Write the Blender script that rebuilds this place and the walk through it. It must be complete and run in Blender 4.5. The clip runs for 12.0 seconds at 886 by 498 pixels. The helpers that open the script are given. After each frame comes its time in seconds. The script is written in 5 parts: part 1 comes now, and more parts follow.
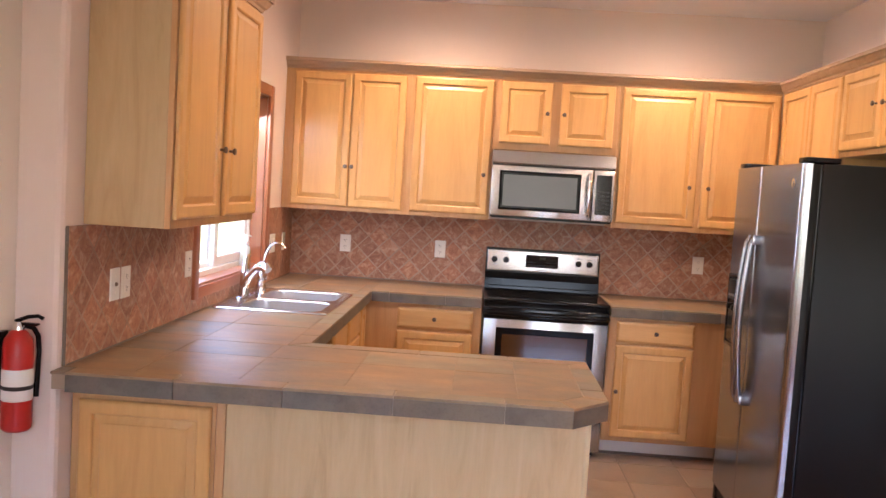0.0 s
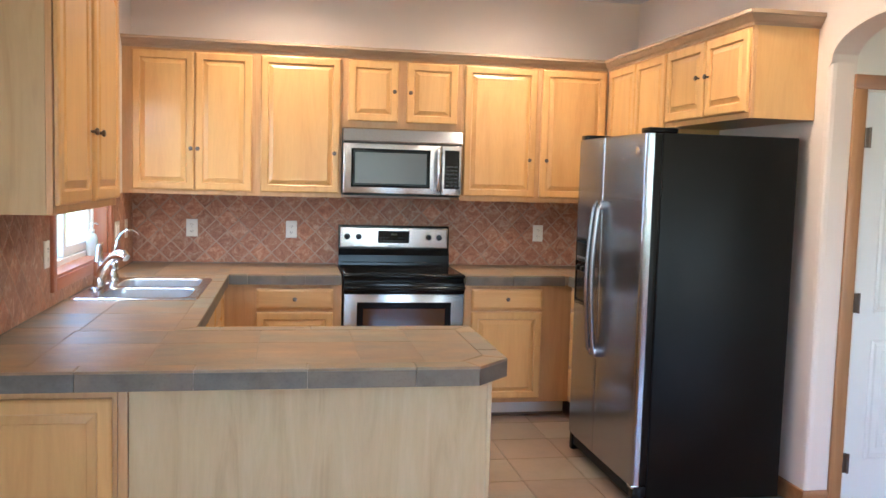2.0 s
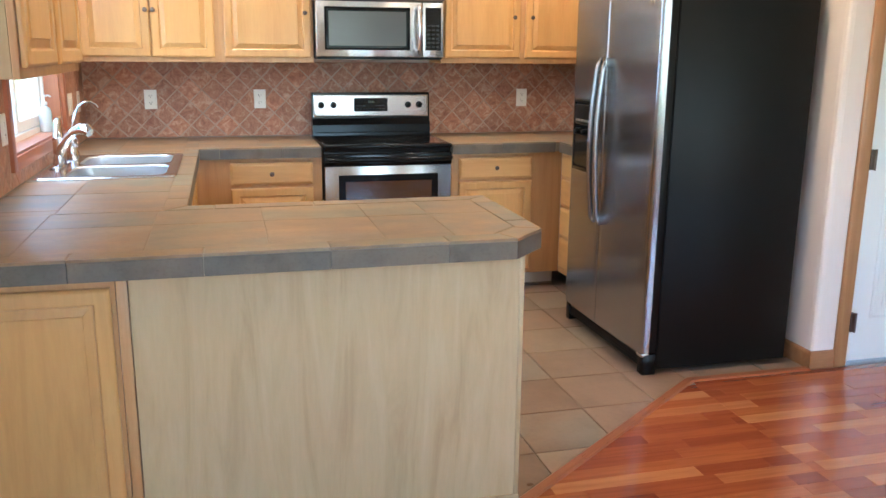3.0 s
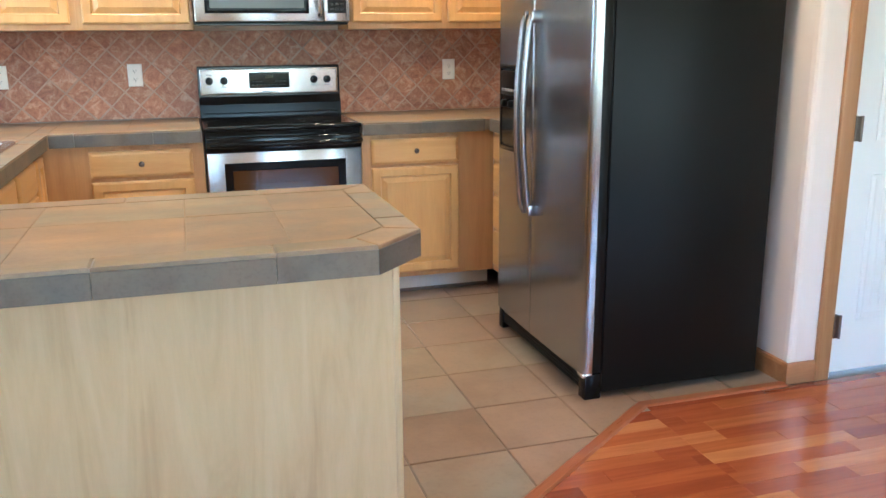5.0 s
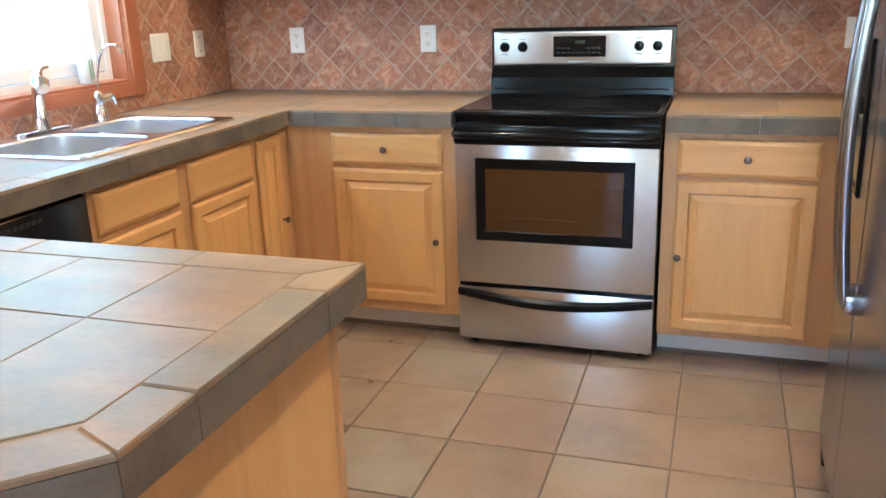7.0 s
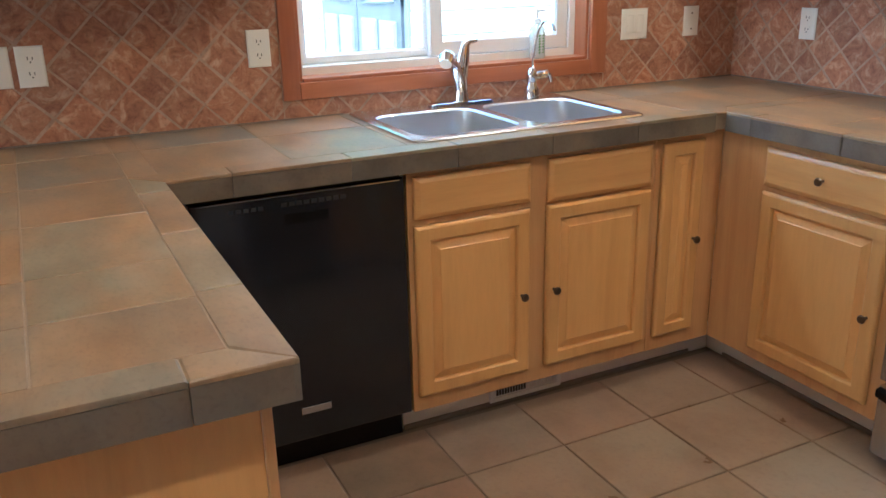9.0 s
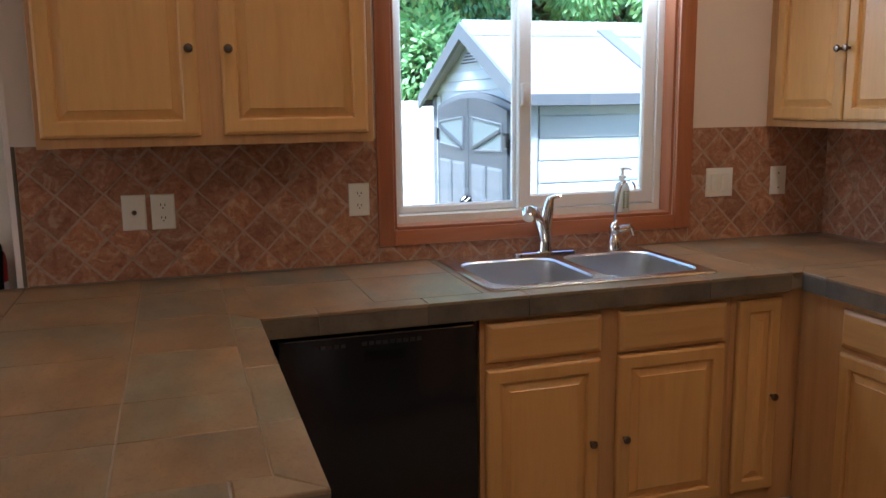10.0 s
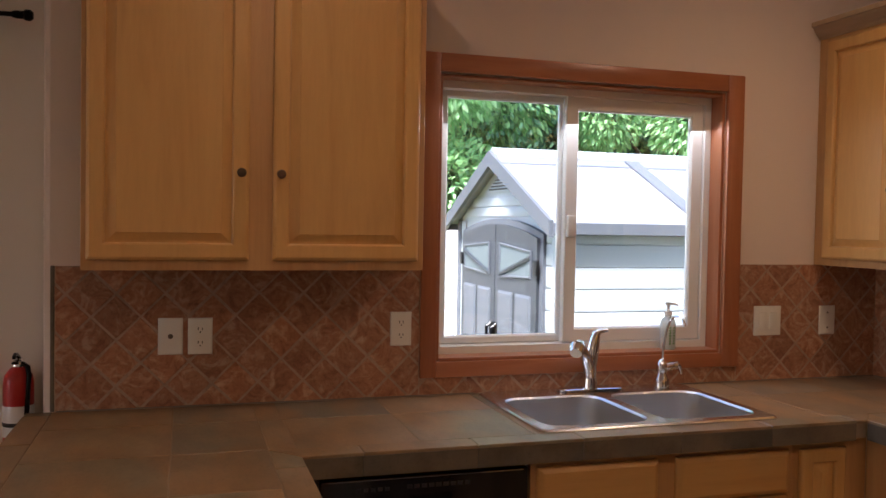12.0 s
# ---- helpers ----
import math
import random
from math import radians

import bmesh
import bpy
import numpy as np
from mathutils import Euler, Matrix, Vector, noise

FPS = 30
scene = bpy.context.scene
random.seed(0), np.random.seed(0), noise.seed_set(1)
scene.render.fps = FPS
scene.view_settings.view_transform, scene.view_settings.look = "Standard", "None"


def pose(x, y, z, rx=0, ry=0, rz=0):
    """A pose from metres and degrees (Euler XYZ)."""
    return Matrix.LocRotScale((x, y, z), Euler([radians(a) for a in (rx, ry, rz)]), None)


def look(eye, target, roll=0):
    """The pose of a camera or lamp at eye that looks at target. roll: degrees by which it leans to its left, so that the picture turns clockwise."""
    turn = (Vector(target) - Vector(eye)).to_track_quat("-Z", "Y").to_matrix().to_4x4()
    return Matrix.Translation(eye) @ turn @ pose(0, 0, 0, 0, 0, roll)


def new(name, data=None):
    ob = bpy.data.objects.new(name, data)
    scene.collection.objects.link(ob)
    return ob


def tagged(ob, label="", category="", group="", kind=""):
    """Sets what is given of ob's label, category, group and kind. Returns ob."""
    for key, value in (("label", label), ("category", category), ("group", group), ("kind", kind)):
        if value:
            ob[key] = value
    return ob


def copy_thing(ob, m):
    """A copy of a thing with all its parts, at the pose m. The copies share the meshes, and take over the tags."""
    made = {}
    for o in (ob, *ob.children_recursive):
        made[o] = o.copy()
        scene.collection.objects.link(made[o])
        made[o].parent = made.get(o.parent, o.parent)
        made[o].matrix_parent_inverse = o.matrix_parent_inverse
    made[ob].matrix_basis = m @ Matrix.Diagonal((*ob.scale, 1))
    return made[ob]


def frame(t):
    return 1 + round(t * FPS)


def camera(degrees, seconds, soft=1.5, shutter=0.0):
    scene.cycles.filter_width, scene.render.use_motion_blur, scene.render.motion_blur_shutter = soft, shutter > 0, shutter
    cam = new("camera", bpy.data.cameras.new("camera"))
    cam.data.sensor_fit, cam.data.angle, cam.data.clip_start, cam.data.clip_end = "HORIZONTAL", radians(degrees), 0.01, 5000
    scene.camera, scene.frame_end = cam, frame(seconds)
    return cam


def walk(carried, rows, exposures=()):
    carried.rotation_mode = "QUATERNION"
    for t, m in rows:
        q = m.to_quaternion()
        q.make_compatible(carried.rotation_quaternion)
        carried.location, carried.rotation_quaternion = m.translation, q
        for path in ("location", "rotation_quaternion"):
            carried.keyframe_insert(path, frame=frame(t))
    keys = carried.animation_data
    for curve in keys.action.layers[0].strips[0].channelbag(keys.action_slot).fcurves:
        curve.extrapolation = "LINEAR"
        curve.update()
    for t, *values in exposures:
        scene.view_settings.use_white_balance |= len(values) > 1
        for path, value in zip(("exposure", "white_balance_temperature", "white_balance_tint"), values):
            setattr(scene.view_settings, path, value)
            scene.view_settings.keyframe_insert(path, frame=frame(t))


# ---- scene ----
cam = camera(55.4, 12.0)
PATH = [
    (0, (1.291, -5.617, 1.54), (1.199, -3.624, 1.399), 3.5),
    (0.5, (1.303, -5.747, 1.573), (1.322, -3.749, 1.49), 2.9),
    (1, (1.31, -5.844, 1.58), (1.466, -3.852, 1.505), 2.2),
    (1.5, (1.158, -5.803, 1.533), (1.424, -3.823, 1.443), 1.9),
    (2, (0.991, -5.698, 1.502), (1.353, -3.737, 1.337), 1.6),
    (2.5, (0.911, -5.507, 1.462), (1.328, -3.577, 1.141), 1.0),
    (3, (0.787, -5.383, 1.441), (1.277, -3.499, 0.983), 0.5),
    (3.5, (0.69, -5.31, 1.435), (1.299, -3.472, 0.934), 0.3),
    (3.7, (0.716, -5.281, 1.403), (1.358, -3.45, 0.916), 0.1),
    (5.3, (1.426, -4.594, 1.315), (1.915, -2.717, 0.827), -1.0),
    (5.5, (1.552, -4.499, 1.326), (1.867, -2.588, 0.827), -1.9),
    (6, (1.804, -4.192, 1.337), (1.827, -2.258, 0.825), -2.5),
    (6.5, (2.034, -3.887, 1.33), (1.851, -1.974, 0.775), -2.7),
    (7, (2.249, -3.597, 1.329), (1.642, -1.781, 0.749), -1.8),
    (7.5, (2.372, -3.271, 1.338), (1.483, -1.578, 0.751), -2.1),
    (7.7, (2.413, -3.172, 1.329), (1.372, -1.569, 0.74), -2.2),
    (9.3, (2.764, -2.612, 1.411), (0.997, -1.901, 0.8), -1.3),
    (9.5, (2.821, -2.6, 1.422), (1.02, -1.928, 0.871), -1.2),
    (10, (2.88, -2.59, 1.474), (1.0, -1.997, 1.132), -0.7),
    (10.5, (2.888, -2.586, 1.505), (0.972, -2.051, 1.3), -0.3),
    (11, (2.868, -2.608, 1.524), (0.946, -2.059, 1.456), 0.6),
    (11.5, (2.831, -2.643, 1.532), (0.914, -2.073, 1.507), 1.0),
    (12, (2.753, -2.687, 1.504), (0.842, -2.1, 1.442), 1.0),
]
EXPOSURES = [(0.0, 4.0, 5850, 22), (0.5, 4.0, 5300, 14), (1.5, 4.0, 4950, 6), (2.5, 4.1, 4950, 0), (3.5, 4.2, 4900, -1), (5.5, 4.4, 4800, -4), (6.5, 4.45, 4800, -4),
             (7.7, 4.3, 4750, 1), (9.3, 3.6, 4800, 1), (9.6, 3.35, 4900, 3), (10.0, 2.5, 5400, 9), (10.5, 2.1, 5850, 14), (11.2, 2.25, 6250, 18), (12.0, 2.25, 6350, 20)]
walk(cam, [(t, look(eye, target, roll)) for t, eye, target, roll in PATH], EXPOSURES)

# ---- world, sun, large lights ----
world = bpy.data.worlds.new("sky")
scene.world = world
world.use_nodes = True
sky = world.node_tree.nodes.new("ShaderNodeTexSky")
sky.sky_type, sky.sun_disc = "NISHITA", False
sky.sun_elevation, sky.sun_rotation = radians(57), radians(135)
world.node_tree.links.new(sky.outputs[0], world.node_tree.nodes["Background"].inputs[0])
world.node_tree.nodes["Background"].inputs[1].default_value = 0.15


def lamp(name, kind, m, energy, color, **more):
    data = bpy.data.lights.new(name, kind)
    data.energy, data.color = energy, color
    ob = new(name, data)
    ob.matrix_world = m
    for key, value in more.items():
        if key == "size":
            data.shape, data.size, data.size_y = "RECTANGLE", value[0], value[1]
        elif key == "angle":
            data.angle = value
        elif key == "spot":
            data.spot_size, data.spot_blend, data.shadow_soft_size = value
    return ob


lamp("sun", "SUN", look((5, -5, 11), (0, 0, 0)), 4.2, (0.98, 1.0, 1.0), angle=radians(12))
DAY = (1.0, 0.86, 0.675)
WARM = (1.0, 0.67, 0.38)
# Fill lamps added in openings out of view, standing in for sky light.
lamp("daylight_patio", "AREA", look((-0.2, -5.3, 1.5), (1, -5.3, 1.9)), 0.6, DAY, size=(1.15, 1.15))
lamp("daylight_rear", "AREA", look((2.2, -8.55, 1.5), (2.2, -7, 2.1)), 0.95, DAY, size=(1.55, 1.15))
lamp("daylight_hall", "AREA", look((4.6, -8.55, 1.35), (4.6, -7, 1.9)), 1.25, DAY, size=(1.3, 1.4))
# Added under the window head to brighten sink and counter like sky light.
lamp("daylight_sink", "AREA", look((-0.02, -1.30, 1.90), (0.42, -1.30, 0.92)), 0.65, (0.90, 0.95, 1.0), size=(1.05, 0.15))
# Rows: -0.7 real, -2.35 inferred from cabinet shadows, -4.7 unseen, added as fill.
CANS = ((0.98, -0.70, 5.6), (2.41, -0.72, 5.6), (0.98, -2.35, 2.6), (2.60, -2.35, 8.2), (0.98, -4.7, 1.0), (2.60, -4.7, 1.0))
for cx, cy, watts in CANS:
    lamp("can_light", "SPOT", look((cx, cy, 2.745), (cx, cy, 0)), watts, WARM, spot=(radians(166), 0.9, 0.06))


# ---- materials ----
def shader(name):
    m = bpy.data.materials.new(name)
    m.use_nodes = True
    nt = m.node_tree
    return m, nt, nt.nodes["Principled BSDF"]


def node(nt, kind, **inputs):
    n = nt.nodes.new(kind)
    for key, value in inputs.items():
        if hasattr(value, "is_linked"):
            nt.links.new(value, n.inputs[key.replace("_", " ")])
        else:
            n.inputs[key.replace("_", " ")].default_value = value
    return n


def ramp(nt, fac, stops):
    n = nt.nodes.new("ShaderNodeValToRGB")
    nt.links.new(fac, n.inputs[0])
    while len(n.color_ramp.elements) < len(stops):
        n.color_ramp.elements.new(0.5)
    for e, (p, c) in zip(n.color_ramp.elements, stops):
        e.position, e.color = p, (*c, 1)
    return n.outputs[0]


def blend(nt, kind, fac, a, b):
    n = nt.nodes.new("ShaderNodeMix")
    n.data_type, n.blend_type = "RGBA", kind
    for socket, value in ((n.inputs[0], fac), (n.inputs[6], a), (n.inputs[7], b)):
        if hasattr(value, "is_linked"):
            nt.links.new(value, socket)
        else:
            socket.default_value = value if isinstance(value, (int, float)) else (*value, 1)
    return n.outputs[2]


def coords(nt, stretch, shift=True):
    """Object coordinates, stretched, and shifted for each object."""
    tc = nt.nodes.new("ShaderNodeTexCoord")
    mp = nt.nodes.new("ShaderNodeMapping")
    nt.links.new(tc.outputs["Object"], mp.inputs[0])
    mp.inputs["Scale"].default_value = stretch
    info = nt.nodes.new("ShaderNodeObjectInfo")
    if shift:
        mul = nt.nodes.new("ShaderNodeMath")
        mul.operation = "MULTIPLY"
        mul.inputs[1].default_value = 37.0
        nt.links.new(info.outputs["Random"], mul.inputs[0])
        nt.links.new(mul.outputs[0], mp.inputs["Location"])
    return mp.outputs[0], info.outputs["Random"]


def finish(nt, bsdf, color, height=None, bump=0.1, rough=None, dist=0.002):
    nt.links.new(color, bsdf.inputs["Base Color"])
    if height is not None and bump:
        b = node(nt, "ShaderNodeBump", Strength=bump, Distance=dist, Height=height)
        nt.links.new(b.outputs[0], bsdf.inputs["Normal"])
    if rough is not None:
        nt.links.new(rough, bsdf.inputs["Roughness"])


def span(nt, fac, lo, hi):
    n = node(nt, "ShaderNodeMapRange", Value=fac, To_Min=lo, To_Max=hi)
    return n.outputs[0]


def wood(name, light, mid, dark, along="z", rough=0.38, grain=1.0, vary=0.12, coat=0.25, broad_scale=0.9, tight=14.0):
    m, nt, b = shader(name)
    s = {"z": (tight, tight, 1.0), "x": (1.0, tight, tight), "y": (tight, 1.0, tight)}[along]
    v, rnd = coords(nt, s)
    broad = node(nt, "ShaderNodeTexNoise", Vector=v, Scale=broad_scale, Detail=5.0, Roughness=0.6, Distortion=1.2)
    fine = node(nt, "ShaderNodeTexNoise", Vector=v, Scale=9.0, Detail=4.0, Roughness=0.65)
    c = ramp(nt, broad.outputs[0], ((0.25, dark), (0.48, mid), (0.72, light)))
    f = ramp(nt, fine.outputs[0], ((0.3, (0.82, 0.80, 0.78)), (0.62, (1, 1, 1))))
    c = blend(nt, "MULTIPLY", 0.38 * grain, c, f)
    tone = ramp(nt, rnd, ((0.0, (1 - vary,) * 3), (1.0, (1.0, 1.0, 1.0))))
    c = blend(nt, "MULTIPLY", 1.0, c, tone)
    finish(nt, b, c, fine.outputs[0], 0.06, span(nt, fine.outputs[0], rough - 0.06, rough + 0.1))
    b.inputs["Coat Weight"].default_value = coat
    b.inputs["Coat Roughness"].default_value = 0.25
    return m


def stone(name, tones, scale=6.0, rough=0.5, bump=0.15, mottle=0.5, dark=(0.62, 0.58, 0.55), spec=0.4, drift=None, stretch=(1, 1, 1), fleck_mix=0.7, pale=(1.0, 0.95, 0.9)):
    """Tile or stone: each piece takes a tone of its own, clouded and flecked."""
    m, nt, b = shader(name)
    v, rnd = coords(nt, stretch)
    base = ramp(nt, rnd, [(i / max(1, len(tones) - 1), c) for i, c in enumerate(tones)])
    cloud = node(nt, "ShaderNodeTexNoise", Vector=v, Scale=scale, Detail=6.0, Roughness=0.58, Distortion=0.0)
    fleck = node(nt, "ShaderNodeTexNoise", Vector=v, Scale=scale * 14, Detail=3.0, Roughness=0.6)
    other = drift or tones[len(tones) // 2]
    c = blend(nt, "MIX", ramp(nt, node(nt, "ShaderNodeTexNoise", Vector=v, Scale=scale * 0.7, Detail=4.0, Distortion=0.2).outputs[0], ((0.42, (0, 0, 0)), (0.68, (0.85, 0.85, 0.85)))), base, other)
    c = blend(nt, "MULTIPLY", mottle, c, ramp(nt, cloud.outputs[0], ((0.18, dark), (0.54, (1, 1, 1)), (0.72, pale))))
    c = blend(nt, "MULTIPLY", mottle * fleck_mix, c, ramp(nt, fleck.outputs[0], ((0.16, dark), (0.5, (1, 1, 1)))))
    h = blend(nt, "MIX", 0.35, cloud.outputs[0], fleck.outputs[0])
    finish(nt, b, c, h, bump, span(nt, cloud.outputs[0], rough - 0.1, rough + 0.15))
    b.inputs["Specular IOR Level"].default_value = spec
    return m


def paint(name, color, rough=0.55, bump=0.08, scale=90.0, metal=0.0, uneven=0.06, spec=0.5):
    m, nt, b = shader(name)
    v, rnd = coords(nt, (1, 1, 1), False)
    big = node(nt, "ShaderNodeTexNoise", Vector=v, Scale=1.7, Detail=4.0)
    fine = node(nt, "ShaderNodeTexNoise", Vector=v, Scale=scale, Detail=3.0)
    lo = tuple(x * (1 - uneven) for x in color)
    c = ramp(nt, big.outputs[0], ((0.3, lo), (0.7, color)))
    finish(nt, b, c, fine.outputs[0], bump, span(nt, big.outputs[0], rough - 0.05, rough + 0.06))
    b.inputs["Metallic"].default_value = metal
    b.inputs["Specular IOR Level"].default_value = spec
    return m


def steel(name, color=(0.62, 0.61, 0.60), rough=0.24, along="x", streak=0.035, brush=None):
    m, nt, b = shader(name)
    s = {"x": (1.5, 220, 220), "y": (220, 1.5, 220), "z": (220, 220, 1.5)}[along]
    v, rnd = coords(nt, s, False)
    n = node(nt, "ShaderNodeTexNoise", Vector=v, Scale=3.0, Detail=3.0)
    v2, rnd2 = coords(nt, (1, 1, 1), False)
    smear = node(nt, "ShaderNodeTexNoise", Vector=v2, Scale=4.0, Detail=4.0)
    c = ramp(nt, n.outputs[0], ((0.3, tuple(x * 0.96 for x in color)), (0.7, color)))
    r = node(nt, "ShaderNodeMath", Value=span(nt, n.outputs[0], rough - streak, rough + streak))
    nt.links.new(span(nt, smear.outputs[0], -0.01, 0.02), r.inputs[1])
    finish(nt, b, c, None, 0, r.outputs[0])
    b.inputs["Metallic"].default_value = 1.0
    if brush:
        b.inputs["Anisotropic"].default_value = 0.8
        way = node(nt, "ShaderNodeCombineXYZ", X=brush[0], Y=brush[1], Z=brush[2])
        nt.links.new(way.outputs[0], b.inputs["Tangent"])
    return m


def glow(name, color, strength):
    m, nt, b = shader(name)
    b.inputs["Base Color"].default_value = (*color, 1)
    b.inputs["Emission Color"].default_value = (*color, 1)
    b.inputs["Emission Strength"].default_value = strength
    return m


def pane(name, tint=(1, 1, 1), rough=0.0):
    m, nt, b = shader(name)
    b.inputs["Base Color"].default_value = (*tint, 1)
    b.inputs["Roughness"].default_value = rough
    b.inputs["Transmission Weight"].default_value = 1.0
    b.inputs["IOR"].default_value = 1.45
    return m


MAPLE = wood("maple", (0.75, 0.440, 0.152), (0.71, 0.402, 0.134), (0.62, 0.335, 0.104), tight=9.0, grain=0.8)
MAPLE_RAIL = wood("maple_rail", (0.74, 0.435, 0.155), (0.70, 0.398, 0.137), (0.61, 0.33, 0.107), along="x", tight=9.0, grain=0.8)
MAPLE_DEEP = wood("maple_frame", (0.66, 0.385, 0.160), (0.60, 0.335, 0.134), (0.50, 0.265, 0.10))
PLY = wood("birch_plywood", (0.635, 0.470, 0.252), (0.585, 0.418, 0.212), (0.47, 0.315, 0.148), rough=0.45, grain=0.8, coat=0.12, broad_scale=1.3, tight=8.0)
CROWN = wood("crown_maple", (0.50, 0.345, 0.225), (0.46, 0.31, 0.195), (0.39, 0.26, 0.16), along="x")
FIR = wood("fir_trim", (0.48, 0.183, 0.082), (0.42, 0.147, 0.063), (0.35, 0.112, 0.046), rough=0.32)
FIR_X = wood("fir_trim_rail", (0.48, 0.183, 0.082), (0.42, 0.147, 0.063), (0.35, 0.112, 0.046), along="y", rough=0.32)
OAK = wood("oak_trim", (0.45, 0.235, 0.098), (0.39, 0.19, 0.074), (0.32, 0.145, 0.052), rough=0.35)
OAK_X = wood("oak_trim_rail", (0.43, 0.215, 0.09), (0.37, 0.17, 0.068), (0.30, 0.13, 0.048), along="x", rough=0.35)
WALL = paint("wall_paint", (0.78, 0.655, 0.57), 0.7, 0.12, 160)
HALL = paint("hall_paint", (0.80, 0.72, 0.62), 0.7, 0.12, 160)
CEILING = paint("ceiling_paint", (0.82, 0.81, 0.83), 0.8, 0.2, 120)
WHITE = paint("white_door_paint", (0.82, 0.79, 0.74), 0.4, 0.03, 60)
VINYL = paint("white_vinyl", (0.80, 0.79, 0.75), 0.35, 0.02, 60)
PLATE = paint("outlet_plastic", (0.80, 0.77, 0.70), 0.35, 0.0)
SLOT = paint("dark_slot", (0.02, 0.018, 0.016), 0.6, 0.0)
TOE = paint("toe_kick_paint", (0.74, 0.70, 0.64), 0.55, 0.05, 80)
SHOE = paint("grey_brown_caulk", (0.20, 0.16, 0.13), 0.7, 0.1, 60)
FLOORTILE = stone("floor_tile", ((0.200, 0.145, 0.100), (0.262, 0.212, 0.156), (0.232, 0.145, 0.102), (0.285, 0.226, 0.160), (0.222, 0.188, 0.148), (0.258, 0.165, 0.118), (0.272, 0.208, 0.140), (0.188, 0.122, 0.086)), 4.5, 0.30, 0.06, 0.85, (0.58, 0.54, 0.50), spec=0.5, fleck_mix=0.4, pale=(1.14, 1.12, 1.10), drift=(0.262, 0.170, 0.115))
TOPTILE = stone("counter_tile", ((0.218, 0.184, 0.122), (0.268, 0.182, 0.108), (0.188, 0.155, 0.112), (0.242, 0.206, 0.136), (0.278, 0.188, 0.110), (0.188, 0.166, 0.124), (0.250, 0.192, 0.124)),
                6.0, 0.40, 0.02, 1.0, (0.48, 0.45, 0.40), spec=0.5, stretch=(0.8, 1.5, 1), drift=(0.335, 0.188, 0.086), fleck_mix=0.45, pale=(1.28, 1.28, 1.29))
EDGETILE = stone("counter_edge_tile", ((0.148, 0.130, 0.104), (0.120, 0.107, 0.091), (0.160, 0.134, 0.102), (0.130, 0.119, 0.102)), 8.0, 0.46, 0.07, 1.0, (0.50, 0.48, 0.44), drift=(0.190, 0.146, 0.100), fleck_mix=0.45)
def marble(name):
    """Tumbled stone: tan veins and clouds over a red-brown body, each piece toned a little apart."""
    m, nt, b = shader(name)
    v, rnd = coords(nt, (1, 1, 1))
    big = node(nt, "ShaderNodeTexNoise", Vector=v, Scale=16.0, Detail=5.0, Roughness=0.6, Distortion=1.6)
    fine = node(nt, "ShaderNodeTexNoise", Vector=v, Scale=85.0, Detail=4.0, Roughness=0.65)
    body = ramp(nt, big.outputs[0], ((0.28, (0.255, 0.110, 0.066)), (0.43, (0.37, 0.172, 0.100)), (0.54, (0.425, 0.220, 0.130)), (0.62, (0.50, 0.310, 0.205)), (0.74, (0.56, 0.40, 0.28))))
    tone = ramp(nt, rnd, ((0.0, (0.80, 0.79, 0.82)), (0.35, (0.95, 0.92, 0.90)), (0.7, (1.0, 1.0, 1.0)), (1.0, (1.12, 1.03, 0.95))))
    c = blend(nt, "MULTIPLY", 1.0, body, tone)
    c = blend(nt, "MULTIPLY", 0.8, c, ramp(nt, fine.outputs[0], ((0.30, (0.66, 0.62, 0.60)), (0.52, (1, 1, 1)))))
    h = blend(nt, "MIX", 0.5, big.outputs[0], fine.outputs[0])
    finish(nt, b, c, h, 0.45, span(nt, fine.outputs[0], 0.36, 0.6))
    b.inputs["Specular IOR Level"].default_value = 0.35
    return m


SPLASH = marble("tumbled_marble")
GROUT = stone("splash_grout", ((0.475, 0.335, 0.245), (0.44, 0.305, 0.22)), 9.0, 0.8, 0.2, 1.0, (0.5, 0.46, 0.44))
GROUT_F = stone("floor_grout", ((0.215, 0.16, 0.12), (0.195, 0.15, 0.115)), 20.0, 0.85, 0.2, 0.3)
GROUT_C = stone("counter_grout", ((0.36, 0.285, 0.205), (0.33, 0.255, 0.185)), 20.0, 0.85, 0.2, 0.3)
STEEL = steel("brushed_steel", (0.55, 0.54, 0.53), 0.25, "x", 0.015, brush=(0.0, 0.0, 1.0))
STEEL_V = steel("brushed_steel_upright", (0.38, 0.385, 0.40), 0.24, "z")
STEEL_F = steel("brushed_steel_fridge", (0.40, 0.41, 0.43), 0.22, "z", 0.015, brush=(0.0, 1.0, 0.0))
SINK = steel("sink_steel", (0.80, 0.82, 0.84), 0.20, "y", 0.02)
# The rim's steel in a darker colour, so the bowls read as shaded.
BOWL = steel("sink_steel_shaded", (0.70, 0.71, 0.72), 0.36, "y", 0.012)
CHROME = steel("chrome", (0.80, 0.80, 0.80), 0.07, "z", 0.02)
BRONZE = steel("bronze_knob", (0.16, 0.125, 0.10), 0.30, "z", 0.05)
BLACK = paint("black_enamel", (0.006, 0.006, 0.0065), 0.15, 0.0, spec=0.17)
# Bluer than the other black enamel, to stand for daylight reflected in the door.
BLACK_D = paint("black_enamel_daylight_tint", (0.010, 0.012, 0.018), 0.16, 0.0, spec=0.5)
BLACK_M = paint("black_textured_steel", (0.006, 0.006, 0.0055), 0.36, 0.12, 420, spec=0.18)
GLASS_B = paint("black_ceramic_glass", (0.007, 0.007, 0.007), 0.08, 0.0, spec=0.3)
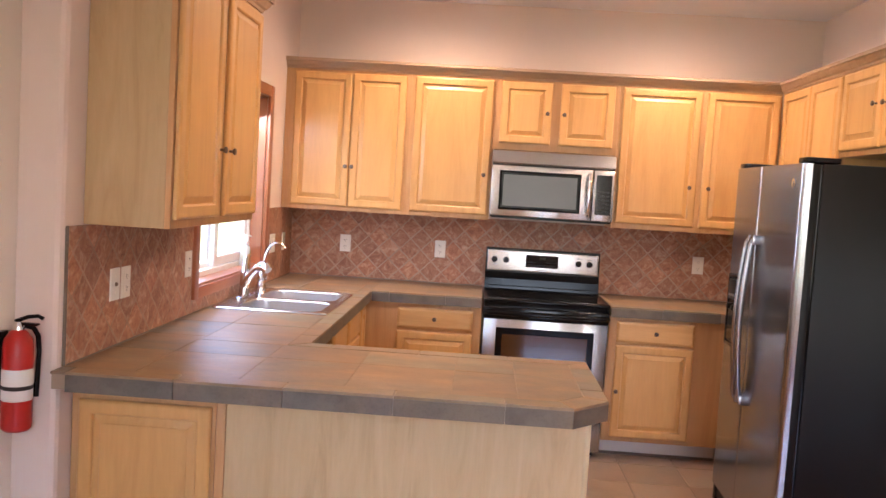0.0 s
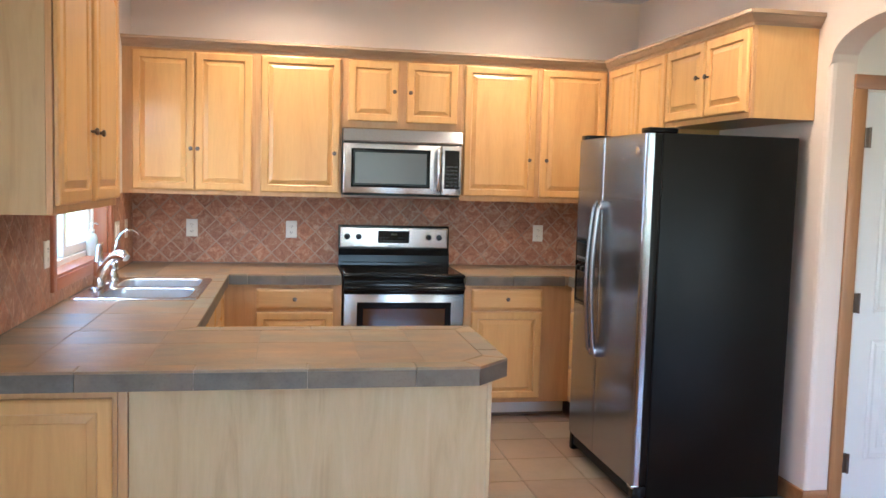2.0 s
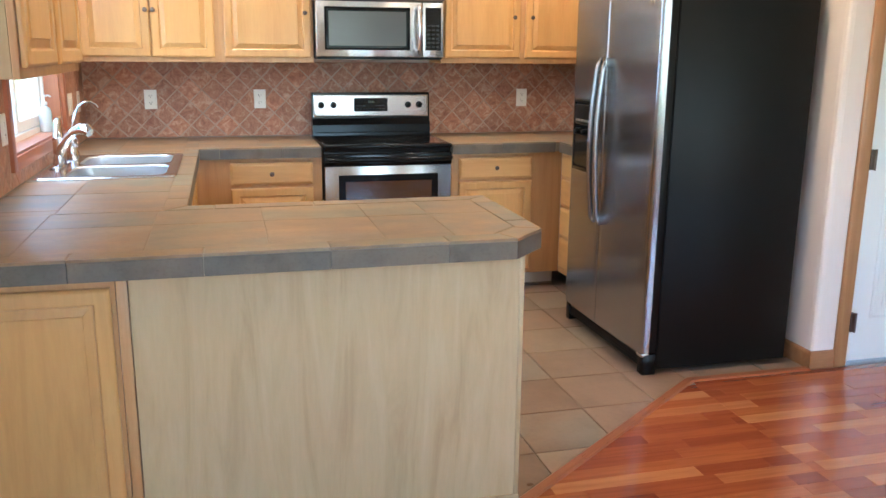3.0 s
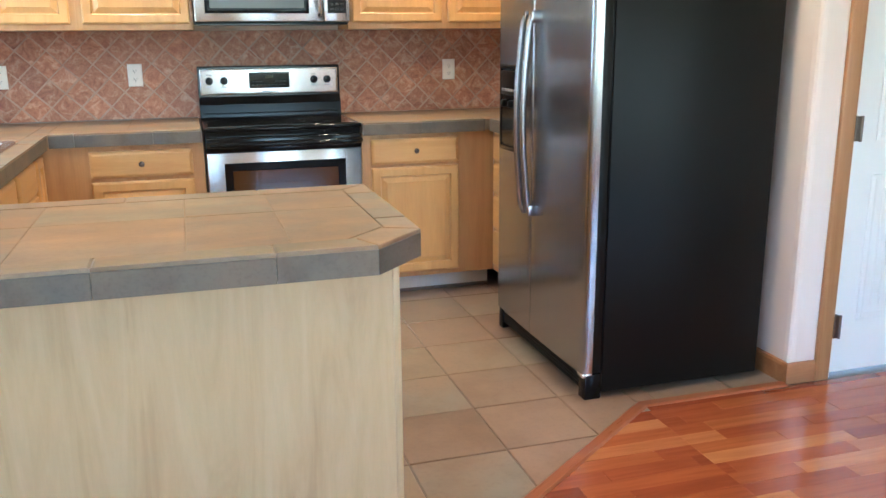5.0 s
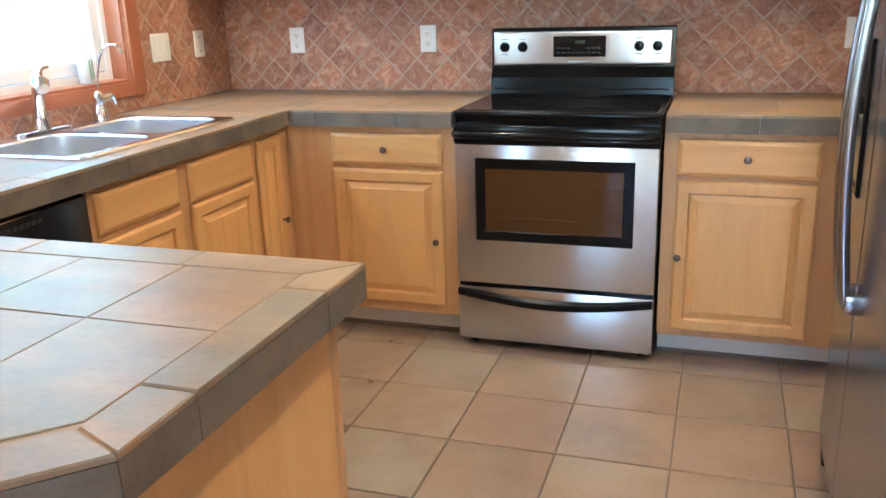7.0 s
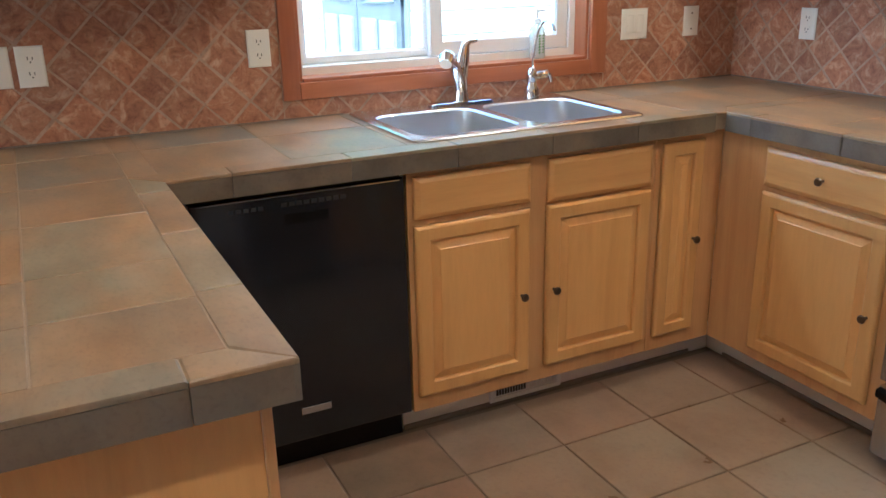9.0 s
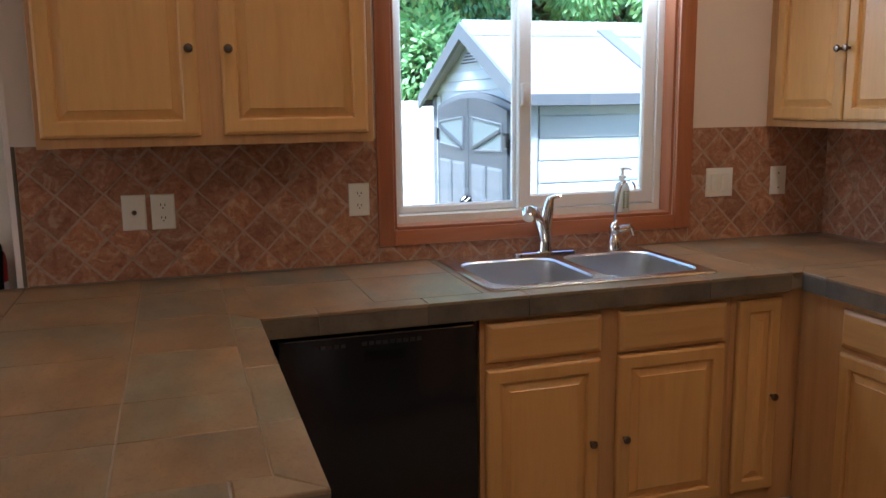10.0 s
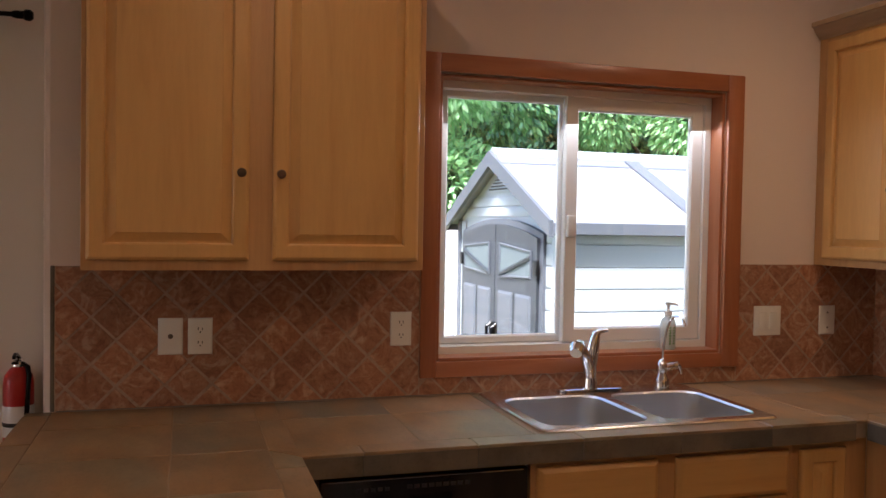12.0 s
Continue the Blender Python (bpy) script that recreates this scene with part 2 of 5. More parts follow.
# Brown in the base colour stands for wood and floor reflected in the glass.
OVEN_W = paint("oven_window", (0.062, 0.027, 0.010), 0.08, 0.0, spec=0.7)
MW_W = paint("microwave_window", (0.055, 0.055, 0.056), 0.24, 0.0)
BURNER = paint("burner_mark", (0.013, 0.013, 0.013), 0.11, 0.0, spec=0.3)
PRINT = paint("grey_print", (0.30, 0.30, 0.30), 0.5, 0.0)
LED = glow("display_green", (0.04, 0.045, 0.02), 0.006)
DIM = paint("faint_print", (0.022, 0.022, 0.023), 0.5, 0.0)
LENS = glow("lamp_lens", (1.0, 0.92, 0.80), 3.0)
GLASS = pane("window_glass")
RED = paint("red_enamel", (0.42, 0.015, 0.012), 0.3, 0.0)
PAPER = paint("paper_label", (0.75, 0.73, 0.70), 0.6, 0.0)
SOAP = pane("clear_bottle", (0.86, 0.92, 0.88), 0.2)
SOAP.node_tree.nodes["Principled BSDF"].inputs["Transmission Weight"].default_value = 0.45
LEAFPRINT = paint("leaf_print", (0.08, 0.22, 0.04), 0.6, 0.0)
SHED_W = paint("shed_resin", (0.40, 0.43, 0.44), 0.6, 0.2, 60)
SHED_R = paint("shed_roof_resin", (0.26, 0.28, 0.295), 0.6, 0.3, 50)
SHED_D = paint("shed_door_resin", (0.032, 0.038, 0.044), 0.5, 0.2, 60)
SHED_T = paint("shed_trim_resin", (0.095, 0.105, 0.118), 0.5, 0.1, 60)
SHED_S = paint("shed_skylight_film", (0.16, 0.18, 0.20), 0.35, 0.05, 60)
SHED_G = paint("shed_window_film", (0.11, 0.14, 0.14), 0.45, 0.0, spec=0.25)
FENCE = paint("fence_paint", (0.72, 0.70, 0.66), 0.7, 0.2, 30)
GROUND = stone("garden_ground", ((0.14, 0.15, 0.06), (0.12, 0.14, 0.05)), 2.0, 0.9, 0.4, 0.6)
BARK = stone("bark", ((0.12, 0.085, 0.06), (0.10, 0.07, 0.05)), 9.0, 0.9, 0.5, 0.6)


def foliage(name, a, b2, c2):
    m, nt, b = shader(name)
    geo = nt.nodes.new("ShaderNodeNewGeometry")
    c = ramp(nt, geo.outputs["Random Per Island"], ((0.0, a), (0.5, b2), (1.0, c2)))
    nt.links.new(c, b.inputs["Base Color"])
    b.inputs["Roughness"].default_value = 0.5
    tr = nt.nodes.new("ShaderNodeBsdfTranslucent")
    nt.links.new(c, tr.inputs[0])
    mx = nt.nodes.new("ShaderNodeMixShader")
    mx.inputs[0].default_value = 0.45
    nt.links.new(b.outputs[0], mx.inputs[1])
    nt.links.new(tr.outputs[0], mx.inputs[2])
    nt.links.new(mx.outputs[0], nt.nodes["Material Output"].inputs[0])
    return m


LEAF_A = foliage("leaf_bright", (0.16, 0.34, 0.13), (0.27, 0.49, 0.21), (0.38, 0.60, 0.30))
LEAF_B = foliage("leaf_dark", (0.06, 0.16, 0.09), (0.11, 0.25, 0.14), (0.17, 0.33, 0.19))


def plank_wood():
    m, nt, b = shader("cherry_floor")
    v, rnd = coords(nt, (1.6, 22, 22))
    isl = nt.nodes.new("ShaderNodeNewGeometry").outputs["Random Per Island"]
    add = nt.nodes.new("ShaderNodeMath")
    nt.links.new(rnd, add.inputs[0])
    nt.links.new(isl, add.inputs[1])
    fr = nt.nodes.new("ShaderNodeMath")
    fr.operation = "FRACT"
    nt.links.new(add.outputs[0], fr.inputs[0])
    tone = ramp(nt, fr.outputs[0], ((0.0, (0.20, 0.040, 0.014)), (0.3, (0.29, 0.066, 0.020)), (0.55, (0.33, 0.085, 0.025)), (0.85, (0.38, 0.115, 0.034)), (1.0, (0.50, 0.20, 0.065))))
    n = node(nt, "ShaderNodeTexNoise", Vector=v, Scale=2.5, Detail=5.0, Roughness=0.6)
    c = blend(nt, "MULTIPLY", 0.7, tone, ramp(nt, n.outputs[0], ((0.3, (0.7, 0.62, 0.58)), (0.6, (1, 1, 1)))))
    finish(nt, b, c, n.outputs[0], 0.03, span(nt, n.outputs[0], 0.14, 0.26))
    b.inputs["Coat Weight"].default_value = 0.4
    b.inputs["Coat Roughness"].default_value = 0.1
    return m


CHERRY = plank_wood()
CHERRY_EDGE = wood("cherry_border", (0.34, 0.12, 0.045), (0.29, 0.09, 0.032), (0.22, 0.06, 0.02), along="x", rough=0.28)


# ---- mesh tools ----
def add_box(bm, x0, x1, y0, y1, z0, z1, bevel=0.0, seg=1):
    vs = [bm.verts.new((x, y, z)) for x in (x0, x1) for y in (y0, y1) for z in (z0, z1)]
    fs = [bm.faces.new([vs[i] for i in q]) for q in ((0, 1, 3, 2), (4, 6, 7, 5), (0, 4, 5, 1), (2, 3, 7, 6), (0, 2, 6, 4), (1, 5, 7, 3))]
    if bevel:
        bmesh.ops.bevel(bm, geom=list({e for f in fs for e in f.edges}), offset=bevel, segments=seg, profile=0.5, affect="EDGES")


def add_rings(bm, rects, cap=True, back=False):
    """Loops of points of equal length, joined one to the next."""
    loops = [[bm.verts.new(p) for p in r] for r in rects]
    n = len(loops[0])
    for a, b in zip(loops, loops[1:]):
        for i in range(n):
            bm.faces.new((a[i], a[(i + 1) % n], b[(i + 1) % n], b[i]))
    if cap:
        bm.faces.new(loops[-1])
    if back:
        bm.faces.new(loops[0][::-1])


def rect(x0, x1, z0, z1, inset, y):
    return [(x0 + inset, y, z0 + inset), (x1 - inset, y, z0 + inset), (x1 - inset, y, z1 - inset), (x0 + inset, y, z1 - inset)]


def add_profile(bm, x0, x1, z0, z1, prof, cap=True, back=True):
    add_rings(bm, [rect(x0, x1, z0, z1, i, y) for i, y in prof], cap, back)


def add_tube(bm, pts, radii, seg=12):
    pts = [Vector(p) for p in pts]
    if isinstance(radii, (int, float)):
        radii = [radii] * len(pts)
    side, loops = None, []
    for i, p in enumerate(pts):
        d = (pts[min(i + 1, len(pts) - 1)] - pts[max(i - 1, 0)]).normalized()
        if side is None:
            side = d.orthogonal().normalized()
        side = (side - d * side.dot(d)).normalized()
        up = d.cross(side)
        loops.append([tuple(p + radii[i] * (side * math.cos(a) + up * math.sin(a))) for a in (2 * math.pi * k / seg for k in range(seg))])
    add_rings(bm, loops, True, True)


def add_lathe(bm, prof, seg=20, center=(0, 0, 0), axis="z"):
    loops = []
    for r, h in prof:
        loop = []
        for k in range(seg):
            a = 2 * math.pi * k / seg
            u, v = r * math.cos(a), r * math.sin(a)
            p = {"z": (u, v, h), "y": (u, h, v), "x": (h, u, v)}[axis]
            loop.append(tuple(c + q for c, q in zip(center, p)))
        loops.append(loop)
    add_rings(bm, loops, True, True)


def add_prism(bm, pts, z0, z1, bevel=0.0):
    """A flat outline in x and y, raised from z0 to z1, with its upper edge eased."""
    lo = [(x, y, z0) for x, y in pts]
    if bevel:
        cx, cy = sum(p[0] for p in pts) / len(pts), sum(p[1] for p in pts) / len(pts)
        def inward(p):
            d = max(1e-6, math.hypot(p[0] - cx, p[1] - cy))
            return (p[0] + (cx - p[0]) / d * bevel * 1.4, p[1] + (cy - p[1]) / d * bevel * 1.4, z1)
        add_rings(bm, [lo, [(x, y, z1 - bevel) for x, y in pts], [inward(p) for p in pts]], True, True)
    else:
        add_rings(bm, [lo, [(x, y, z1) for x, y in pts]], True, True)


def add_sweep(bm, path, prof, closed_end=True):
    """A profile of (outward, z) along a path of (x, y); outward is to the right of the way walked."""
    path = [Vector(p) for p in path]
    loops = []
    for i, p in enumerate(path):
        a = (path[i] - path[i - 1]).normalized() if i else (path[1] - path[0]).normalized()
        b = (path[i + 1] - path[i]).normalized() if i < len(path) - 1 else a
        na, nb = Vector((a.y, -a.x)), Vector((b.y, -b.x))
        n = (na + nb).normalized()
        n = n / max(0.3, n.dot(na))
        loops.append([(p.x + n.x * o, p.y + n.y * o, z) for o, z in prof])
    add_rings(bm, loops, True, True)


def clip(poly, nx, ny, d):
    """The part of a convex outline where nx*x + ny*y <= d."""
    out = []
    for i, p in enumerate(poly):
        q = poly[(i + 1) % len(poly)]
        a, b = nx * p[0] + ny * p[1] - d, nx * q[0] + ny * q[1] - d
        if a <= 0:
            out.append(p)
        if (a < 0 < b) or (b < 0 < a):
            s = a / (a - b)
            out.append((p[0] + s * (q[0] - p[0]), p[1] + s * (q[1] - p[1])))
    return out


def area(poly):
    return abs(sum(poly[i][0] * poly[(i + 1) % len(poly)][1] - poly[(i + 1) % len(poly)][0] * poly[i][1] for i in range(len(poly)))) / 2 if len(poly) > 2 else 0


def shape(name, bm, material, smooth=False):
    bmesh.ops.recalc_face_normals(bm, faces=bm.faces)
    me = bpy.data.meshes.new(name)
    bm.to_mesh(me)
    bm.free()
    me.materials.append(material)
    if smooth:
        for p in me.polygons:
            p.use_smooth = True
        me.set_sharp_from_angle(angle=radians(35))
    return me


def part(name, bm, material, parent, label="", smooth=False):
    ob = new(name, shape(name, bm, material, smooth))
    ob.parent = parent
    if label:
        tagged(ob, label)
    return ob


def box(name, dims, material, parent, bevel=0.0015, seg=1, label=""):
    bm = bmesh.new()
    add_box(bm, *dims, bevel, seg)
    return part(name, bm, material, parent, label, seg > 1)


def thing(name, m, label, category, group="", kind=""):
    ob = new(name)
    ob.empty_display_size = 0.1
    ob.matrix_world = m
    return tagged(ob, label, category, group, kind)


def solid(name, material, label, category, kind="structure", smooth=False):
    """Starts a mesh that stands alone: returns its bmesh and a function that closes it."""
    bm = bmesh.new()
    def done():
        ob = new(name, shape(name, bm, material, smooth))
        return tagged(ob, label, category, "", kind)
    return bm, done


# ---- large structure ----
H = 2.76
E_X = 3.40      # kitchen's east wall
END_Y = -2.20   # its free end
NOOK = -3.09    # end of the west wall

bm, done = solid("wall_west", WALL, "cream painted wall with the sink window", "wall")
add_box(bm, -0.16, 0, -1.86, -0.735, 0, 1.03)
add_box(bm, -0.16, 0, -1.86, -0.735, 2.01, H)
add_box(bm, -0.16, 0, -0.735, 0.14, 0, H)
add_box(bm, -0.16, 0, NOOK + 0.02, -1.86, 0, H)
add_rings(bm, [[(-0.16, NOOK + 0.02, z), (0, NOOK + 0.02, z), (-0.006, NOOK + 0.006, z), (-0.02, NOOK, z), (-0.16, NOOK, z)] for z in (0, H)], True, True)
done()
# The opening is out of view and sized to limit the fill light.
bm, done = solid("wall_nook", HALL, "cream painted wall of the dining side with added light openings", "wall")
add_box(bm, -0.32, -0.14, -4.7, NOOK, 0, H)
add_box(bm, -0.32, -0.14, -8.6, -5.9, 0, H)
add_box(bm, -0.32, -0.14, -5.9, -4.7, 2.1, H)
add_box(bm, -0.32, -0.14, -5.9, -4.7, 0, 0.9)
done()
bm, done = solid("wall_north", WALL, "cream painted wall behind the range", "wall")
add_box(bm, 0, 3.6, 0, 0.14, 0, H)
done()
bm, done = solid("wall_east", WALL, "cream painted wall with a soft arched opening", "wall")
add_box(bm, E_X, 3.53, END_Y + 0.03, 0, 0, H)
add_rings(bm, [[(3.53, END_Y + 0.03, z), (E_X, END_Y + 0.03, z), (E_X + 0.004, END_Y + 0.012, z), (E_X + 0.012, END_Y + 0.004, z), (E_X + 0.03, END_Y, z), (3.53, END_Y, z)] for z in (0, H)], True, True)
arch = [(-2.2 + 0.03, H), (-2.2 + 0.03, 2.05), (-2.2, 2.08)]
arch += [(-2.2 - 0.42 * (1 - math.cos(a)), 2.09 + 0.155 * math.sin(a)) for a in (math.pi / 2 * k / 10 for k in range(1, 11))]
arch += [(-4.9 + 0.42 * (1 - math.cos(a)), 2.09 + 0.155 * math.sin(a)) for a in (math.pi / 2 * k / 10 for k in range(10, 0, -1))]
arch += [(-4.9, 0), (-8.6, 0), (-8.6, H)]
add_rings(bm, [[(x, y, z) for y, z in arch] for x in (E_X, 3.53)], True, True)
done()
bm, done = solid("wall_hall", HALL, "cream painted hall wall with a white door", "wall")
add_box(bm, 3.53, 3.60, END_Y, -2.06, 0, H)
add_box(bm, 4.42, 5.6, END_Y, -2.06, 0, H)
add_box(bm, 3.60, 4.42, END_Y, -2.06, 1.960, H)
add_box(bm, 5.6, 5.74, -8.6, -2.06, 0, H)
done()
# Unseen closing wall; its openings are added and sized for fill light.
bm, done = solid("wall_south", HALL, "cream painted wall of the dining side with added light openings", "wall")
add_box(bm, -0.32, 1.4, -8.74, -8.6, 0, H)
add_box(bm, 3.0, 3.9, -8.74, -8.6, 0, H)
add_box(bm, 5.3, 5.74, -8.74, -8.6, 0, H)
add_box(bm, 3.9, 5.3, -8.74, -8.6, 0, 0.6)
add_box(bm, 3.9, 5.3, -8.74, -8.6, 2.1, H)
add_box(bm, 1.4, 3.0, -8.74, -8.6, 0, 0.9)
add_box(bm, 1.4, 3.0, -8.74, -8.6, 2.1, H)
done()
bm, done = solid("ceiling", CEILING, "smooth pale painted ceiling", "ceiling")
add_box(bm, -0.32, 5.74, -8.74, 0.14, H, H + 0.12)
done()
bm, done = solid("floor", GROUT_F, "floor bed under tiles and planks", "floor")
add_box(bm, -0.32, 5.74, -8.74, 0.14, -0.15, -0.006)
floor = done()

# sink window: fir casing and jambs, white vinyl slider
win = thing("window_1", Matrix(), "white vinyl sliding window in a reddish fir casing", "window", "", "structure")
WY0, WY1, WZ0, WZ1 = -1.865, -0.733, 1.03, 2.015
CY0, CY1, CZ0, CZ1 = -1.922, -0.663, 0.976, 2.078
for y0, y1, yy0, yy1 in ((CY0, WY0, CZ0, CZ1), (WY1, CY1, CZ0, CZ1)):
    box("casing", (0.0, 0.021, y0, y1, yy0, yy1), FIR, win, 0.004, 2)
box("casing", (0.0, 0.020, WY0, WY1, WZ1, CZ1), FIR_X, win, 0.004, 2)
box("casing", (0.0, 0.020, WY0, WY1, CZ0, WZ0), FIR_X, win, 0.004, 2)
box("jamb", (-0.085, 0.0, WY0, WY0 + 0.014, WZ0, WZ1), FIR, win)
box("jamb", (-0.085, 0.0, WY1 - 0.014, WY1, WZ0, WZ1), FIR, win)
box("window_sill", (-0.085, 0.012, WY0 + 0.014, WY1 - 0.014, WZ0, WZ0 + 0.012), FIR_X, win)
box("jamb", (-0.085, 0.0, WY0 + 0.014, WY1 - 0.014, WZ1 - 0.014, WZ1), FIR_X, win)
VY0, VY1, VZ0, VZ1 = WY0 + 0.014, WY1 - 0.014, WZ0 + 0.012, WZ1 - 0.014
bm = bmesh.new()
add_profile(bm, 0, VY1 - VY0, VZ0, VZ1, [(0, 0), (0, -0.075), (0.026, -0.075), (0.028, -0.03), (0.04, -0.03), (0.04, 0)], False, False)
fr = part("window_frame", bm, VINYL, win, "white vinyl frame")
fr.matrix_basis = pose(-0.145, VY0, 0, 0, 0, 90)


def sash(y0, y1, z0, z1, x, w, name):
    bm = bmesh.new()
    add_profile(bm, 0, y1 - y0, z0, z1, [(0, 0), (0, -0.022), (0.004, -0.026), (w - 0.006, -0.026), (w, -0.018), (w, 0)], False, False)
    s = part(name, bm, VINYL, win)
    s.matrix_basis = pose(x, y0, 0, 0, 0, 90)
    bm = bmesh.new()
    add_box(bm, w - 0.006, y1 - y0 - w + 0.006, -0.014, -0.010, z0 + w - 0.006, z1 - w + 0.006)
    g = part("pane", bm, GLASS, s, "clear glass")
    g.visible_shadow = False
    return s


sash(VY0 + 0.028, -1.335, VZ0 + 0.03, VZ1 - 0.025, -0.135, 0.028, "fixed_sash")
sl = sash(-1.352, VY1 - 0.028, VZ0 + 0.03, VZ1 - 0.025, -0.105, 0.052, "sliding_sash")
box("latch", (-0.082, -0.062, -1.345, -1.315, 1.46, 1.54), VINYL, win, 0.004, 2, "white cam latch")

# white six panel door in the hall
dr = thing("door_1", Matrix(), "closed white panelled hall door in oak casing", "door", "", "structure")
box("casing", (3.518, 3.582, END_Y - 0.018, END_Y, 0, 1.965), OAK, dr, 0.004, 2)
box("casing", (4.42, 4.485, END_Y - 0.018, END_Y, 0, 1.965), OAK, dr, 0.004, 2)
box("casing", (3.518, 4.485, END_Y - 0.018, END_Y, 1.965, 2.03), OAK_X, dr, 0.004, 2)
box("door_slab", (3.606, 4.414, END_Y + 0.018, END_Y + 0.05, 0.012, 1.956), WHITE, dr)
for x0, x1 in ((3.715, 3.985), (4.035, 4.305)):
    for z0, z1 in ((0.22, 0.80), (0.93, 1.84)):
        bm = bmesh.new()
        add_profile(bm, x0, x1, z0, z1, [(0, 0), (0, -0.004), (0.012, -0.008), (0.03, -0.002), (0.05, -0.002)], True, False)
        pn = part("panel", bm, WHITE, dr)
        pn.location = (0, END_Y + 0.018, 0)
        for k in range(4):
            xs = x0 + 0.06 + k * (x1 - x0 - 0.12) / 4
            bm = bmesh.new()
            add_box(bm, xs, xs + (x1 - x0 - 0.12) / 4 - 0.006, -0.006, 0, z0 + 0.055, z1 - 0.055, 0.002)
            part("bead", bm, WHITE, pn)
for z in (0.217, 0.981, 1.745):
    bm = bmesh.new()
    add_box(bm, 3.580, 3.606, END_Y - 0.024, END_Y + 0.016, z - 0.045, z + 0.045, 0.002)
    add_tube(bm, ((3.603, END_Y - 0.024, z - 0.047), (3.603, END_Y - 0.024, z + 0.047)), 0.006, 10)
    part("hinge", bm, BRONZE, dr, "dark bronze hinge")

# oak baseboard round the wall end
bm, done = solid("baseboard", OAK_X, "low oak baseboard round the wall end", "baseboard")
add_sweep(bm, ((E_X, -1.2), (E_X, END_Y), (3.535, END_Y)), ((0, 0.0), (0.013, 0.0), (0.013, 0.07), (0.009, 0.082), (0, 0.085)))
done()
bm, done = solid("baseboard_hall", OAK_X, "low oak baseboard in the hall", "baseboard")
add_sweep(bm, ((4.485, END_Y), (5.6, END_Y), (5.6, -8.6)), ((0, 0.0), (0.013, 0.0), (0.013, 0.07), (0.009, 0.082), (0, 0.085)))
done()


# ---- cabinets: width along x, face towards -y at y = 0 ----
def add_knob(bm, x, z, y=-0.02):
    add_lathe(bm, [(0.0050, 0.002), (0.0050, -0.011), (0.008, -0.014), (0.0124, -0.018), (0.0132, -0.022), (0.0105, -0.0265), (0.004, -0.028)], 14, (x, y, z), "y")


def door(cab, x0, x1, z0, z1, knob=None, rail=0.048, name="door"):
    bm = bmesh.new()
    r = rail
    add_profile(bm, x0, x1, z0, z1, [(0, -0.0025), (0, -0.013), (0.003, -0.017), (0.009, -0.020), (r - 0.006, -0.020), (r - 0.002, -0.017), (r, -0.011), (r, -0.0025)], False, False)
    d = part(name, bm, MAPLE, cab)
    bm = bmesh.new()
    add_profile(bm, x0, x1, z0, z1, [(r - 0.002, -0.001), (r - 0.002, -0.0075), (r + 0.006, -0.0085), (r + 0.026, -0.0165), (r + 0.028, -0.019), (r + 0.030, -0.019)])
    part("raised_panel", bm, MAPLE, d)
    if knob:
        bm = bmesh.new()
        add_knob(bm, *knob)
        part("knob", bm, BRONZE, d, "small dark bronze knob", True)
    return d


def drawer(cab, x0, x1, z0, z1, knob=None, name="drawer"):
    bm = bmesh.new()
    add_profile(bm, x0, x1, z0, z1, [(0, 0), (0, -0.010), (0.004, -0.014), (0.012, -0.0185), (0.016, -0.020)])
    d = part(name, bm, MAPLE_RAIL, cab)
    if knob:
        bm = bmesh.new()
        add_knob(bm, *knob)
        part("knob", bm, BRONZE, d, "small dark bronze knob", True)
    return d


def cabinet(name, m, w, depth, z0, z1, label, group, category="cabinet", side=MAPLE, toe=0.0, hollow=None):
    cab = thing(name, m, label, category, group)
    box("body", (0.001, w - 0.001, 0.019, depth, z0 + toe, hollow or z1), side, cab)
    box("face_frame", (0.0, w, 0.0, 0.019, z0 + toe, z1), MAPLE_DEEP, cab, 0.0012)
    if toe:
        box("toe_kick", (0.0, w, 0.090, 0.105, 0.0, toe), TOE, cab, 0.001, 1, "off-white painted toe kick")
        box("shoe_strip", (0.0, w, 0.082, 0.090, 0.0, 0.016), SHOE, cab, 0.002)
    return cab


UB, UT = 1.365, 2.248
UG = "wall cabinets"
fy = -0.31
c = cabinet("wall_cabinet", pose(0.0, fy, 0), 0.79, 0.308, UB, UT, "wide light maple wall cabinet with two raised-panel doors", UG)
door(c, 0.058, 0.420, 1.393, 2.228, (0.403, 1.645))
door(c, 0.426, 0.764, 1.393, 2.228, (0.443, 1.645))
c = cabinet("wall_cabinet", pose(0.79, fy, 0), 0.529, 0.308, UB, UT, "light maple wall cabinet with one raised-panel door", UG)
door(c, 0.026, 0.515, 1.393, 2.232, (0.480, 1.643))
c = cabinet("wall_cabinet", pose(1.3195, fy, 0), 0.761, 0.308, 1.812, UT, "short light maple cabinet above the microwave", UG)
door(c, 0.033, 0.349, 1.852, 2.232, (0.322, 2.042), 0.05)
door(c, 0.402, 0.733, 1.852, 2.232, (0.425, 2.040), 0.05)
c = cabinet("wall_cabinet", pose(2.081, fy, 0), 0.985, 0.308, UB, UT, "light maple corner wall cabinet with two doors", UG)
door(c, 0.020, 0.503, 1.398, 2.232, (0.456, 1.640))
door(c, 0.535, 0.973, 1.398, 2.232, (0.571, 1.640))
c = cabinet("wall_cabinet", pose(3.07, -0.312, 0, 0, 0, -90), 0.908, 0.328, UB, UT, "tall light maple wall cabinet beside the refrigerator", UG)
door(c, 0.075, 0.488, 1.393, 2.232)
door(c, 0.496, 0.900, 1.393, 2.232)
